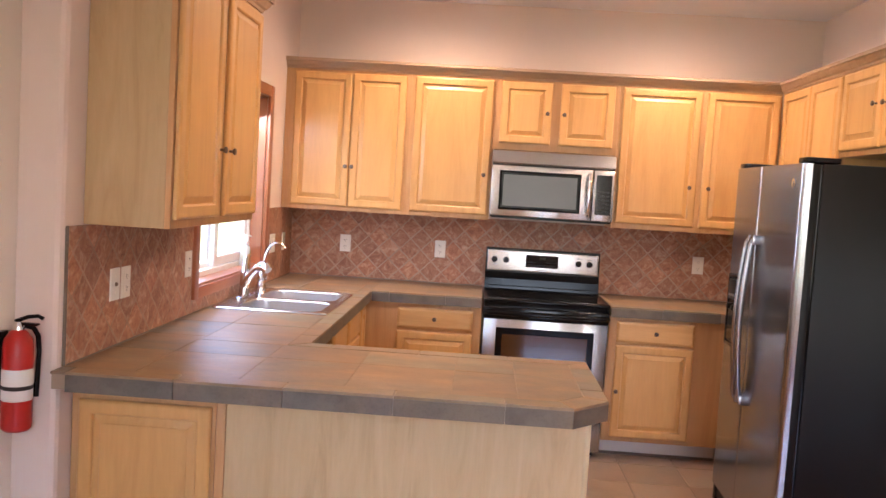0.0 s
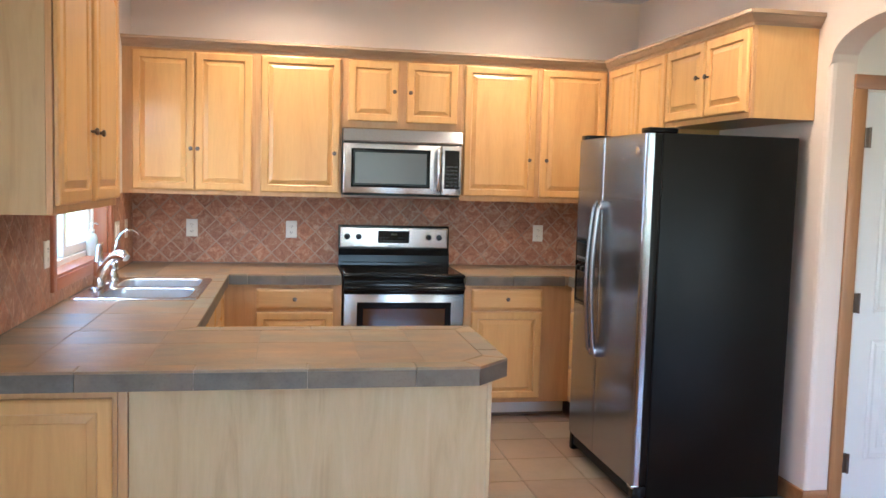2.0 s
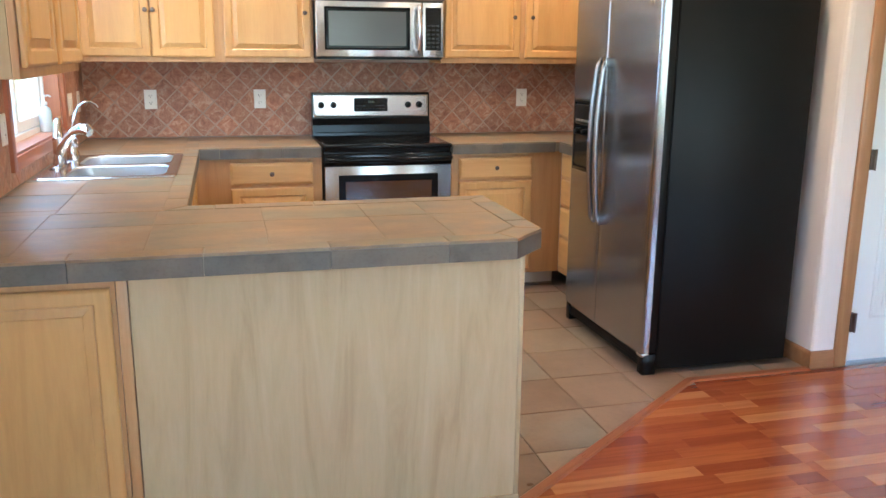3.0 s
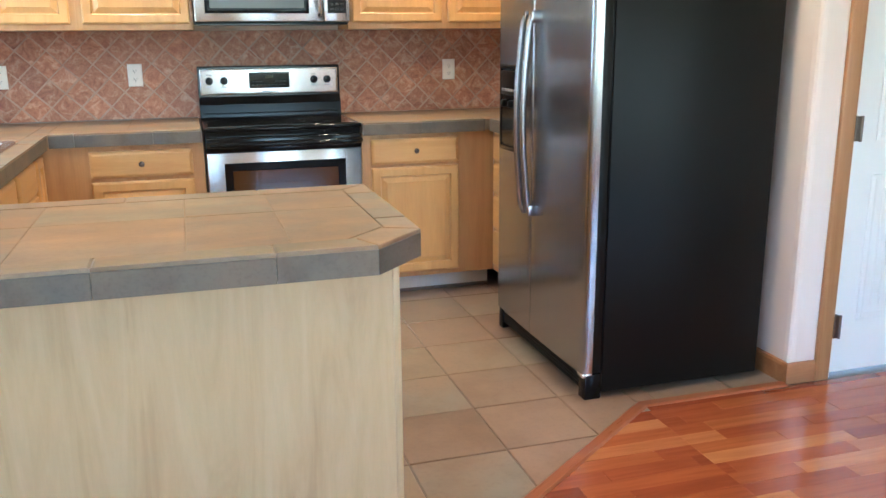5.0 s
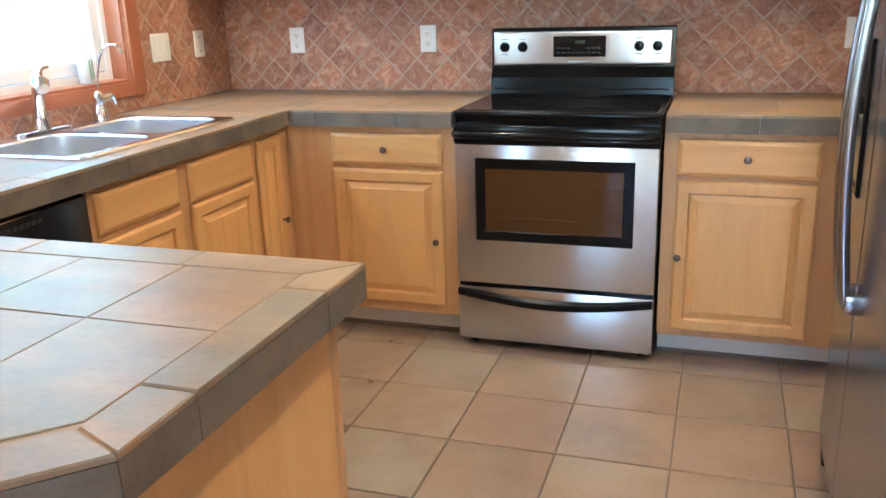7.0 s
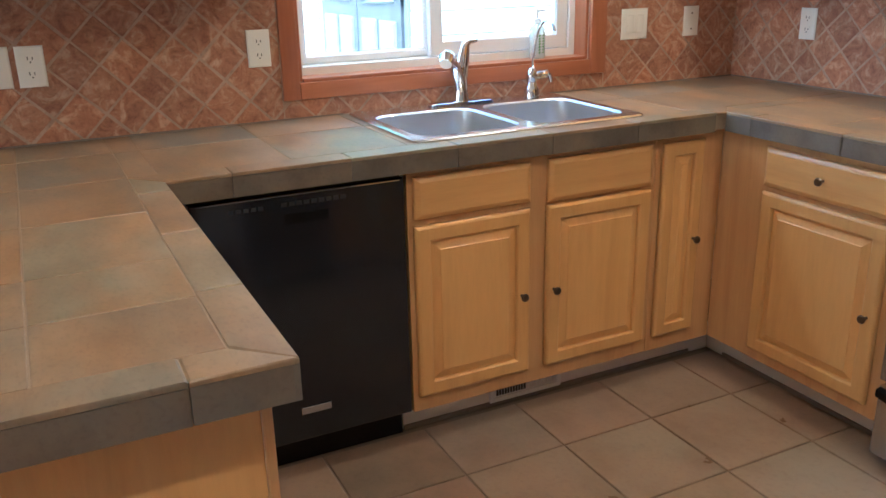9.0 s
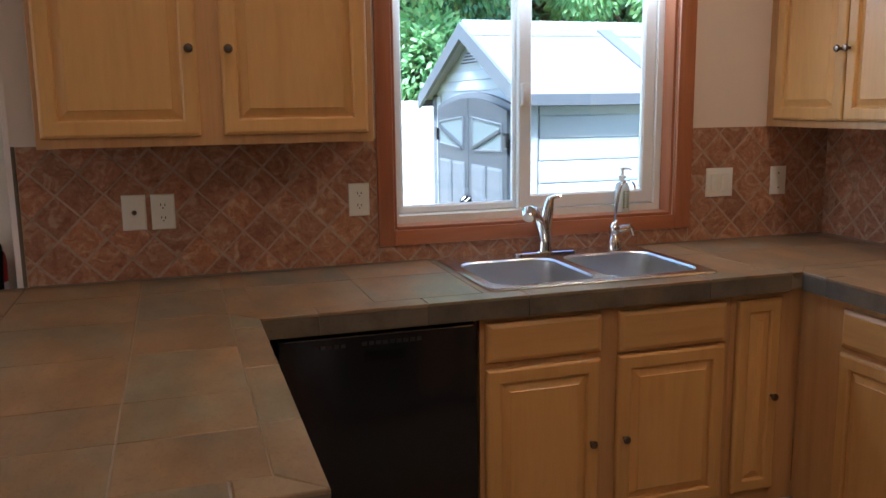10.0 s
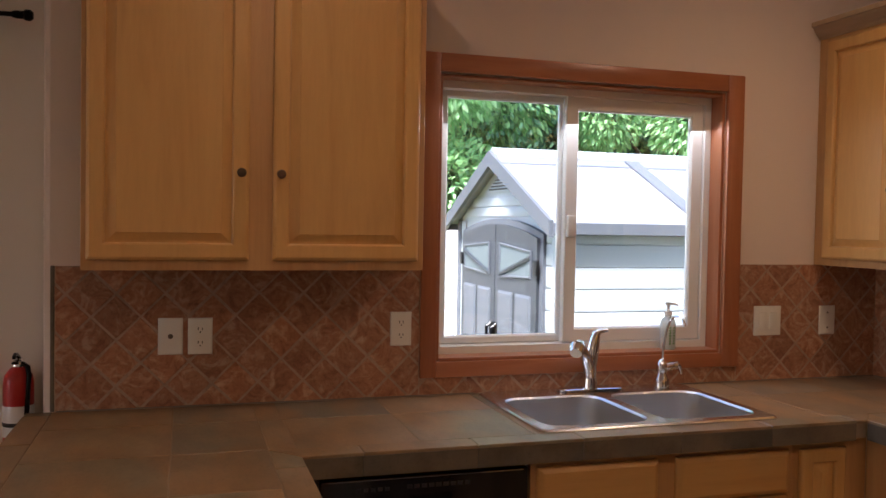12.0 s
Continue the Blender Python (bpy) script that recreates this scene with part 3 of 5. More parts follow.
c = cabinet("wall_cabinet", pose(3.07, -1.221, 0, 0, 0, -90), 0.879, 0.328, 1.822, UT, "short light maple cabinet above the refrigerator", UG)
door(c, 0.012, 0.448, 1.850, 2.232, (0.405, 2.052), 0.05)
door(c, 0.462, 0.865, 1.850, 2.232, (0.502, 2.048), 0.05)
c = cabinet("wall_cabinet", pose(0.286, -2.955, 0, 0, 0, 90), 0.962, 0.284, 1.358, UT, "light maple wall cabinet with pale end panel", UG, side=PLY)
door(c, 0.014, 0.444, 1.388, 2.228, (0.421, 1.635))
door(c, 0.510, 0.942, 1.388, 2.228, (0.531, 1.634))

CP = ((0, 2.243), (0.006, 2.243), (0.010, 2.255), (0.020, 2.262), (0.030, 2.276), (0.036, 2.288), (0.044, 2.290), (0.044, 2.308), (0.030, 2.310), (0, 2.310))
bm, done = solid("crown_molding", CROWN, "stained maple crown moulding along the cabinet tops", "trim")
add_sweep(bm, ((0.0, fy), (3.07, fy), (3.07, -2.10), (E_X, -2.10)), CP)
add_box(bm, 0.0, 3.07, fy, -0.002, 2.25, 2.256)
done()
bm, done = solid("crown_molding_sink", CROWN, "stained maple crown moulding on the sink side cabinet", "trim")
add_sweep(bm, ((0.0, -2.955), (0.286, -2.955), (0.286, -1.993), (0.0, -1.993)), CP)
done()

# base cabinets
BG = "base cabinets"
BT = 0.856
by = -0.615
c = cabinet("base_cabinet", pose(0.612, by, 0), 0.704, 0.612, 0, BT, "light maple base cabinet with a drawer and door", BG, toe=0.105)
drawer(c, 0.199, 0.652, 0.703, 0.826, (0.424, 0.766))
door(c, 0.199, 0.652, 0.145, 0.685, (0.625, 0.412))
box("toe_kick", (-0.087, 0.0, 0.090, 0.105, 0.0, 0.105), TOE, c, 0.001)
c = cabinet("base_cabinet", pose(2.070, by, 0), 0.698, 0.612, 0, BT, "light maple base cabinet with a drawer and door", BG, toe=0.105)
drawer(c, 0.046, 0.503, 0.700, 0.828, (0.274, 0.767))
door(c, 0.046, 0.503, 0.132, 0.685, (0.062, 0.412))
c = cabinet("base_cabinet", pose(2.770, by - 0.001, 0, 0, 0, -90), 0.572, 0.625, 0, BT, "light maple drawer base beside the refrigerator", BG, toe=0.105)
for z0, z1 in ((0.703, 0.826), (0.53, 0.685), (0.34, 0.515), (0.14, 0.325)):
    drawer(c, 0.03, 0.50, z0, z1, (0.265, (z0 + z1) / 2))
c = cabinet("base_cabinet", pose(0.615, -0.897, 0, 0, 0, 90), 0.280, 0.612, 0, BT, "narrow light maple corner cabinet door", BG, toe=0.105)
door(c, 0.022, 0.190, 0.160, 0.828, (0.160, 0.495), 0.045)
box("toe_kick", (0.280, 0.372, 0.090, 0.105, 0.0, 0.105), TOE, c, 0.001)
c = cabinet("sink_cabinet", pose(0.615, -1.766, 0, 0, 0, 90), 0.868, 0.612, 0, BT, "light maple sink base with two doors and false drawers", BG, toe=0.105, hollow=0.71)
drawer(c, 0.018, 0.396, 0.710, 0.832, None, "false_drawer")
drawer(c, 0.457, 0.848, 0.700, 0.832, None, "false_drawer")
door(c, 0.016, 0.394, 0.158, 0.690, (0.362, 0.42))
door(c, 0.455, 0.846, 0.158, 0.690, (0.478, 0.42))
# toe kick register
v = thing("floor_register", pose(0.525, -1.459, 0.012, 0, 0, 90), "white metal heating register in the toe kick", "vent")
bm = bmesh.new()
add_profile(bm, 0, 0.276, 0.0, 0.088, [(0, 0), (0, -0.008), (0.004, -0.011), (0.016, -0.011), (0.016, -0.004)], True, True)
part("frame", bm, VINYL, v)
for k in range(22):
    box("slat", (0.026 + k * 0.0104, 0.026 + k * 0.0104 + 0.006, -0.0085, -0.0045, 0.022, 0.066), SLOT if k < 11 else TOE, v, 0)

# peninsula body
p = thing("peninsula", Matrix(), "peninsula base with pale birch plywood back and end", "cabinet", BG)
box("back_panel", (0.512, 1.655, -3.002, -2.985, 0.022, BT), PLY, p, 0.001, 1, "pale birch plywood panel with cathedral grain")
box("end_panel", (1.655, 1.664, -2.985, -2.447, 0.0, BT), MAPLE, p, 0.001)
box("corner_strip", (1.652, 1.668, -3.006, -2.986, 0.0, BT), PLY, p, 0.003, 2)
box("face_edge", (1.640, 1.672, -2.447, -2.432, 0.0, BT), MAPLE_DEEP, p, 0.002)
box("core", (0.62, 1.654, -2.984, -2.448, 0.0, BT), MAPLE, p, 0)
box("base_trim", (0.512, 1.668, -3.012, -3.0021, 0.0, 0.022), PLY, p, 0.002)
box("stile", (0.478, 0.508, -2.996, -2.90, 0.0, BT), MAPLE_DEEP, p, 0.003, 2)
c = cabinet("peninsula_cabinet", pose(0.002, -2.992, 0), 0.474, 0.10, 0, BT, "light maple end cabinet door under the counter", BG, toe=0.0)
door(c, 0.028, 0.462, 0.11, 0.800)

# dishwasher
d = thing("dishwasher", pose(0.626, -2.356, 0, 0, 0, 90), "black built-in dishwasher with hidden top controls", "dishwasher")
box("body", (0.004, 0.580, 0.03, 0.55, 0.10, 0.848), BLACK_M, d, 0)
box("door", (0.004, 0.580, 0.0, 0.03, 0.115, 0.838), BLACK_D, d, 0.006, 3)
box("control_strip", (0.02, 0.565, 0.001, 0.028, 0.838, 0.850), BLACK, d, 0.002)
box("chrome_lip", (0.02, 0.565, -0.0025, 0.0, 0.8315, 0.834), CHROME, d, 0)
box("handle_recess", (0.24, 0.36, -0.001, 0.004, 0.755, 0.785), GLASS_B, d, 0.001)
for k in range(5):
    box("print", (0.10 + k * 0.019, 0.112 + k * 0.019, -0.0008, 0.002, 0.802, 0.812), DIM, d, 0)
for k in range(9):
    box("print", (0.235 + k * 0.020, 0.250 + k * 0.020, -0.0008, 0.002, 0.803, 0.814), DIM, d, 0)
box("badge", (0.243, 0.330, -0.004, 0.002, 0.198, 0.219), STEEL, d, 0.001, 1, "small silver badge")
box("toe_plate", (0.004, 0.580, 0.085, 0.10, 0.0, 0.11), BLACK, d, 0.001)


# ---- countertops ----
CT, CB = 0.914, 0.853


def tile_piece(parent, pts, z0, z1, material, name="tile", gap=0.0014, ease=0.0012):
    if area(pts) < 0.0006:
        return
    cx, cy = sum(q[0] for q in pts) / len(pts), sum(q[1] for q in pts) / len(pts)
    out = []
    for x, y in pts:
        out.append((x - cx - math.copysign(gap, x - cx), y - cy - math.copysign(gap, y - cy)))
    bm = bmesh.new()
    add_prism(bm, out, z0, z1 + random.uniform(-0.0006, 0.0006), ease)
    ob = part(name, bm, material, parent)
    ob.location = (cx, cy, 0)


def quad(x0, x1, y0, y1):
    return [(x0, y0), (x1, y0), (x1, y1), (x0, y1)]


def rows(a, b, step, start):
    """Cuts of the stretch a..b at start + n * step."""
    cuts = [a]
    k = math.floor((a - start) / step) + 1
    while start + k * step < b - 0.012:
        if start + k * step > a + 0.012:
            cuts.append(start + k * step)
        k += 1
    return list(zip(cuts, cuts[1:] + [b]))


ct = thing("countertop", Matrix(), "tan and pinkish stone-tiled worktop with grey edge tiles", "countertop")
CX, PY0, PY1, PX = 0.655, -3.137, -2.400, 1.716
EW = 0.076
sub = bmesh.new()
SB = CT - 0.0017
sinkhole = (0.055, 0.555, -1.70, -0.94)
add_box(sub, 0.0, sinkhole[0], -2.40, 0.0, CB + 0.004, SB)
add_box(sub, sinkhole[1], CX - 0.012, -2.40, 0.0, CB + 0.004, SB)
add_box(sub, sinkhole[0], sinkhole[1], -2.40, sinkhole[2], CB + 0.004, SB)
add_box(sub, sinkhole[0], sinkhole[1], sinkhole[3], 0.0, CB + 0.004, SB)
add_box(sub, CX - 0.012, 1.310, -CX + 0.012, 0.0, CB + 0.004, SB)
add_prism(sub, [(0, PY0 + 0.012), (1.588, PY0 + 0.012), (PX - 0.012, -3.008), (PX - 0.012, PY1 - 0.012), (CX, PY1 - 0.012), (CX - 0.012, PY1), (0, PY1)], CB + 0.004, SB)
part("core", sub, GROUT_C, ct, "grout bed")
for dims in ((0.0, 0.010, -3.05, -1.72, CT - 0.003, CT + 0.0045), (0.0, 0.010, -0.915, -0.008, CT - 0.003, CT + 0.0045), (0.010, 1.31, -0.0105, 0.0, CT - 0.003, CT + 0.0045)):
    box("caulk", dims, SHOE, ct, 0.001, 1, "dark caulk line")
# field tiles
cuts_x = [0.0, 0.235, 0.565, 0.895, 1.225, 1.430, PX - EW]
for x0, x1 in zip(cuts_x, cuts_x[1:]):
    for y0, y1 in ((PY0 + EW, -2.715), (-2.715, PY1 - EW)):
        tile_piece(ct, clip(quad(x0, x1, y0, y1), 1, -1.0, PX - EW + 2.967), SB - 0.006, CT, TOPTILE)
for y0, y1 in rows(-2.476, -0.0, 0.333, -2.073):
    for x0, x1 in ((0.0, 0.245), (0.245, CX - EW)):
        if y1 <= sinkhole[2] + 0.02 or y0 >= sinkhole[3] - 0.02:
            tile_piece(ct, quad(x0, x1, y0, y1), SB - 0.006, CT, TOPTILE)
        else:
            for a0, a1 in ((y0, min(y1, sinkhole[2])), (max(y0, sinkhole[3]), y1)):
                if a1 - a0 > 0.02:
                    tile_piece(ct, quad(x0, x1, a0, a1), SB - 0.006, CT, TOPTILE)
            a0, a1 = max(y0, sinkhole[2]), min(y1, sinkhole[3])
            if x0 == 0.0:
                tile_piece(ct, quad(0.0, sinkhole[0], a0, a1), SB - 0.006, CT, TOPTILE)
            else:
                tile_piece(ct, quad(sinkhole[1], x1, a0, a1), SB - 0.006, CT, TOPTILE)
for x0, x1 in rows(CX - EW, 1.312, 0.333, 0.98):
    for y0, y1 in ((-CX + EW, -0.245), (-0.245, 0.0)):
        tile_piece(ct, quad(x0, x1, y0, y1), SB - 0.006, CT, TOPTILE)


def edge_run(parent, a, b, inn, step, start, skip=()):
    """Edge tiles along the line a to b; inn is the unit way inward. A top strip and an upright face."""
    a, b, inn = Vector(a), Vector(b), Vector(inn)
    way = (b - a).normalized()
    for s0, s1 in rows(0.0, (b - a).length, step, start):
        p0, p1 = a + way * s0, a + way * s1
        q0, q1 = p0 + inn * EW, p1 + inn * EW
        if s0 < 1e-6 and "a" in skip:
            q0 = q0 + way * EW
        if s1 > (b - a).length - 1e-6 and "b" in skip:
            q1 = q1 - way * EW
        if s0 < 1e-6 and "A" in skip:
            q0 = q0 + way * EW * -0.98
        if s1 > (b - a).length - 1e-6 and "B" in skip:
            q1 = q1 + way * EW * 0.98
        if s0 < 1e-6 and "c" in skip:
            q0 = q0 + way * EW * 0.414
        if s1 > (b - a).length - 1e-6 and "d" in skip:
            q1 = q1 - way * EW * 0.414
        tile_piece(parent, [tuple(v) for v in (p0, p1, q1, q0)], SB - 0.006, CT + 0.001, TOPTILE, "edge_cap", 0.0008, 0.0026)
        m0, m1 = p0 + inn * 0.0105, p1 + inn * 0.0105
        pts = [tuple(v) for v in (p0, p1, m1, m0)]
        tile_piece(parent, pts, CB, CT - 0.0085, EDGETILE, "edge_tile", 0.0008, 0.001)


edge_run(ct, (0.0, PY0), (1.594, PY0), (0, 1), 0.336, 0.047, "d")
edge_run(ct, (1.594, PY0), (PX, -3.012), (-0.7071, 0.7071), 0.4, 0.0, "cd")
edge_run(ct, (PX, -3.012), (PX, PY1), (-1, 0), 0.336, 0.135, "cb")
edge_run(ct, (PX, PY1), (CX, PY1), (0, -1), 0.336, 0.30, "aB")
edge_run(ct, (CX, PY1), (CX, -CX), (-1, 0), 0.310, 0.156, "AB")
edge_run(ct, (CX, -CX), (1.312, -CX), (0, 1), 0.336, 0.105, "A")

cr = thing("countertop", Matrix(), "tan stone-tiled worktop between range and refrigerator", "countertop")
sub = bmesh.new()
add_prism(sub, [(2.073, -CX + 0.012), (2.742, -CX + 0.012), (2.742, -1.185), (E_X, -1.185), (E_X, 0), (2.073, 0)], CB + 0.004, SB)
part("core", sub, GROUT_C, cr, "grout bed")
for x0, x1 in rows(2.073, E_X, 0.333, 2.105):
    for y0, y1 in ((-CX + EW, -0.245), (-0.245, 0.0)):
        tile_piece(cr, quad(x0, x1, y0, y1), SB - 0.006, CT, TOPTILE)
    if x1 > 2.81:
        tile_piece(cr, quad(max(x0, 2.806), x1, -1.19, -CX + EW), SB - 0.006, CT, TOPTILE)
edge_run(cr, (2.073, -CX), (2.73, -CX), (0, 1), 0.336, 0.30, "B")
edge_run(cr, (2.73, -CX), (2.73, -1.19), (1, 0), 0.336, 0.16, "A")


# ---- appliances ----
# refrigerator: width along x, doors towards -y
f = thing("refrigerator", pose(2.563, -1.200, 0, 0, 0, -90), "side-by-side stainless refrigerator with black textured sides", "refrigerator")
FW = 0.910
SEAM = 0.415


def door_shell(name, x0, x1, r0, r1):
    """A steel door skin, softly bowed across the front, rounded on its upright edges."""
    def bow(x):
        return 0.010 * ((x - FW / 2) / (FW / 2)) ** 2
    pts = [(x0, 0.046)]
    pts += [(x0 + r0 * (1 - math.cos(q)), bow(x0 + r0 * (1 - math.cos(q))) + r0 * (1 - math.sin(q))) for q in (math.pi / 2 * k / 8 for k in range(9))]
    pts += [(x0 + r0 + (x1 - r1 - x0 - r0) * k / 12, bow(x0 + r0 + (x1 - r1 - x0 - r0) * k / 12)) for k in range(1, 12)]
    pts += [(x1 - r1 * (1 - math.sin(q)), bow(x1 - r1 * (1 - math.sin(q))) + r1 * (1 - math.cos(q))) for q in (math.pi / 2 * k / 8 for k in range(9))]
    pts += [(x1, 0.046)]
    bm = bmesh.new()
    add_rings(bm, [[(x, y, z) for x, y in pts] for z in (0.105, 1.735)], True, True)
    d = part(name, bm, STEEL_F, f, "", True)
    box("door_liner", (x0 + 0.001, x1 - 0.001, 0.046, 0.080, 0.106, 1.734), BLACK_M, d, 0.003, 2, "black door edge")
    return d


box("body", (0.006, FW - 0.002, 0.088, 0.762, 0.025, 1.738), BLACK_M, f, 0.006, 2, "black textured steel case")
door_shell("freezer_door", 0.0, SEAM - 0.004, 0.026, 0.008)
door_shell("refrigerator_door", SEAM + 0.004, FW, 0.008, 0.026)
box("door_gasket", (0.01, FW - 0.01, 0.078, 0.088, 0.11, 1.73), BLACK, f, 0)
box("kick_grille", (0.01, FW - 0.01, 0.035, 0.07, 0.025, 0.10), BLACK, f, 0.004, 2)
for k in range(5):
    box("grille_slat", (0.03, FW - 0.06, 0.027, 0.036, 0.032 + k * 0.0135, 0.040 + k * 0.0135), BLACK_M, f, 0.001)
box("foot_cover", (FW - 0.06, FW - 0.004, 0.02, 0.088, 0.0, 0.10), BLACK, f, 0.006, 2)
box("foot_cover", (0.004, 0.05, 0.02, 0.088, 0.0, 0.10), BLACK, f, 0.006, 2)
box("bottom_hinge", (FW - 0.055, FW - 0.005, 0.01, 0.05, 0.088, 0.104), CHROME, f, 0.003, 2)
box("hinge_cover", (FW - 0.10, FW - 0.004, 0.02, 0.16, 1.7385, 1.762), BLACK, f, 0.006, 2)
box("hinge_cover", (0.004, 0.10, 0.02, 0.16, 1.7385, 1.762), BLACK, f, 0.006, 2)
for hx in (0.372, 0.440):
    bm = bmesh.new()
    pts = [(hx, 0.0 + 0.002, 1.395), (hx, -0.022, 1.388)]
    pts += [(hx, -0.028 - 0.024 * math.sin(math.pi * k / 14), 1.375 - k * 0.725 / 14) for k in range(15)]
    pts += [(hx, -0.022, 0.637), (hx, 0.002, 0.630)]
    add_tube(bm, pts, [0.012] + [0.0135] * (len(pts) - 2) + [0.012], 12)
    h = part("handle", bm, STEEL_V, f, "long bowed steel handle", True)
    for z in (0.615, 1.37):
        bm = bmesh.new()
        add_box(bm, hx - 0.017, hx + 0.017, -0.028, 0.004, z, z + 0.045, 0.005, 2)
        part("handle_mount", bm, STEEL_V, h, "", True)
bm = bmesh.new()
add_profile(bm, 0.028, 0.262, 0.845, 1.205, [(0, 0.001), (0, -0.007), (0.006, -0.010), (0.018, -0.010), (0.022, -0.004)], True, False)
dsp = part("dispenser", bm, BLACK, f, "black ice and water dispenser", True)
dsp.location = (0.030, 0.003, 0.0)
box("dispenser_well", (0.052, 0.238, -0.0065, -0.0035, 0.875, 1.065), GLASS_B, dsp, 0)
box("dispenser_panel", (0.052, 0.238, -0.012, -0.004, 1.08, 1.18), BLACK_M, dsp, 0.004, 2)
for k in range(5):
    box("button", (0.066 + k * 0.034, 0.088 + k * 0.034, -0.0145, -0.011, 1.095, 1.107), PRINT, dsp, 0.001)
for x in (0.105, 0.185):
    bm = bmesh.new()
    add_lathe(bm, [(0.016, 0.0), (0.016, -0.02), (0.010, -0.026), (0.006, -0.026)], 14, (x, -0.006, 1.045), "y")
    part("paddle", bm, BLACK_M, dsp, "", True)
bm = bmesh.new()
add_lathe(bm, [(0.020, 0.0), (0.020, -0.002), (0.017, -0.003)], 18, (0.82, 0.006, 1.655), "y")
part("badge", bm, CHROME, f, "small round silver badge", True)

# range: width along x, front towards -y, back to the wall
r = thing("range", pose(1.3195, -0.665, 0), "freestanding electric range in stainless and black", "stove")
RW = 0.746
box("body", (0.004, RW - 0.004, 0.03, 0.62, 0.03, 0.905), BLACK, r, 0.003, 1, "black enamel case")
box("cooktop_frame", (0.0, RW, 0.0, 0.62, 0.897, 0.918), BLACK, r, 0.008, 3)
ck = box("cooktop", (0.02, RW - 0.02, 0.04, 0.545, 0.9175, 0.9205), GLASS_B, r, 0.001, 1, "black ceramic glass top")
for x, y, rad in ((0.19, 0.16, 0.10), (0.55, 0.16, 0.088), (0.19, 0.41, 0.078), (0.55, 0.41, 0.10)):
    bm = bmesh.new()
    for q in (1.0, 0.62):
        a = [(x + rad * q * math.cos(2 * math.pi * k / 40), y + rad * q * math.sin(2 * math.pi * k / 40), 0.9207) for k in range(40)]
        b = [(x + (rad * q - 0.006) * math.cos(2 * math.pi * k / 40), y + (rad * q - 0.006) * math.sin(2 * math.pi * k / 40), 0.9209) for k in range(40)]
        add_rings(bm, [a, b], False)
    part("burner_ring", bm, BURNER, ck)
# backguard
bm = bmesh.new()
add_rings(bm, [[(x, 0.545, 0.915), (x, 0.553, 0.985), (x, 0.573, 1.025), (x, 0.578, 1.176), (x, 0.590, 1.182), (x, 0.640, 1.182), (x, 0.640, 0.915)] for x in (0.002, RW - 0.002)], True, True)
bg = part("backguard", bm, BLACK, r, "black enamel backguard")
bm = bmesh.new()
add_rings(bm, [[(x, 0.549, 0.935), (x, 0.546, 0.938), (x, 0.547, 0.942), (x, 0.552, 0.944)] for x in (0.02, RW - 0.02)], True, True)
part("rib", bm, BLACK, bg)
bm = bmesh.new()
add_profile(bm, 0.012, RW - 0.012, 1.034, 1.168, [(0, 0.0), (0, -0.005), (0.004, -0.0075), (0.010, -0.008)], True, True)
cp = part("control_panel", bm, STEEL, r, "brushed stainless control panel", True)
cp.location = (0, 0.576, 0)
bm = bmesh.new()
add_profile(bm, 0.262, 0.474, 1.066, 1.148, [(0, -0.006), (0, -0.010), (0.003, -0.0115), (0.006, -0.0115)], True, True)
disp = part("display", bm, GLASS_B, cp, "black glass clock display")
bm = bmesh.new()
for k in range(4):
    add_box(bm, 0.352 + k * 0.010, 0.359 + k * 0.010, -0.0121, -0.0114, 1.118, 1.131)
part("digits", bm, LED, disp)
bm = bmesh.new()
for row, n in ((1.080, 9), (1.098, 9)):
    for k in range(n):
        if 3 <= k <= 5 and row > 1.09:
            continue
        add_box(bm, 0.276 + k * 0.0205, 0.289 + k * 0.0205, -0.0120, -0.0114, row, row + 0.005)
part("key_print", bm, DIM, disp)
box("name_bar", (0.325, 0.412, -0.0088, -0.0076, 1.0455, 1.0515), PRINT, cp, 0)
for x in (0.058, 0.134, 0.605, 0.676):
    bm = bmesh.new()
    add_lathe(bm, [(0.020, -0.007), (0.0205, -0.012), (0.017, -0.024), (0.015, -0.030), (0.003, -0.031)], 18, (x, 0, 1.107), "y")
    add_box(bm, x - 0.0035, x + 0.0035, -0.034, -0.028, 1.091, 1.123, 0.001)
    part("knob", bm, BLACK, cp, "black control knob", True)
    for z in (1.075, 1.135):
        box("print", (x - 0.015, x + 0.015, -0.0088, -0.0076, z, z + 0.004), PRINT, cp, 0)
# oven door and drawer
od = box("oven_door", (0.006, RW - 0.006, 0.0, 0.035, 0.268, 0.800), STEEL, r, 0.004, 2, "brushed stainless oven door")
box("door_top", (0.002, RW - 0.002, -0.006, 0.04, 0.800, 0.872), BLACK, r, 0.010, 3, "black oven door top rail")
bm = bmesh.new()
add_tube(bm, [(0.012, -0.012, 0.838), (0.03, -0.040, 0.840), (0.06, -0.046, 0.840), (RW - 0.06, -0.046, 0.840), (RW - 0.03, -0.040, 0.840), (RW - 0.012, -0.012, 0.838)], 0.014, 12)
part("oven_handle", bm, BLACK, r, "black oven handle bar", True)
bm = bmesh.new()
add_profile(bm, 0.084, 0.660, 0.440, 0.750, [(0, 0.001), (0, -0.003), (0.005, -0.0045), (0.035, -0.0045), (0.038, -0.0025)], True, False)
ow = part("window_frame", bm, BLACK, od, "black glass surround")
box("oven_window", (0.122, 0.622, -0.0040, -0.0024, 0.478, 0.712), OVEN_W, ow, 0, 1, "dark oven glass, browned for the reflected wood")
bm = bmesh.new()
for k in range(3):
    add_tube(bm, [(0.13, -0.0042, 0.53 + k * 0.06), (0.615, -0.0042, 0.53 + k * 0.06)], 0.0009, 6)
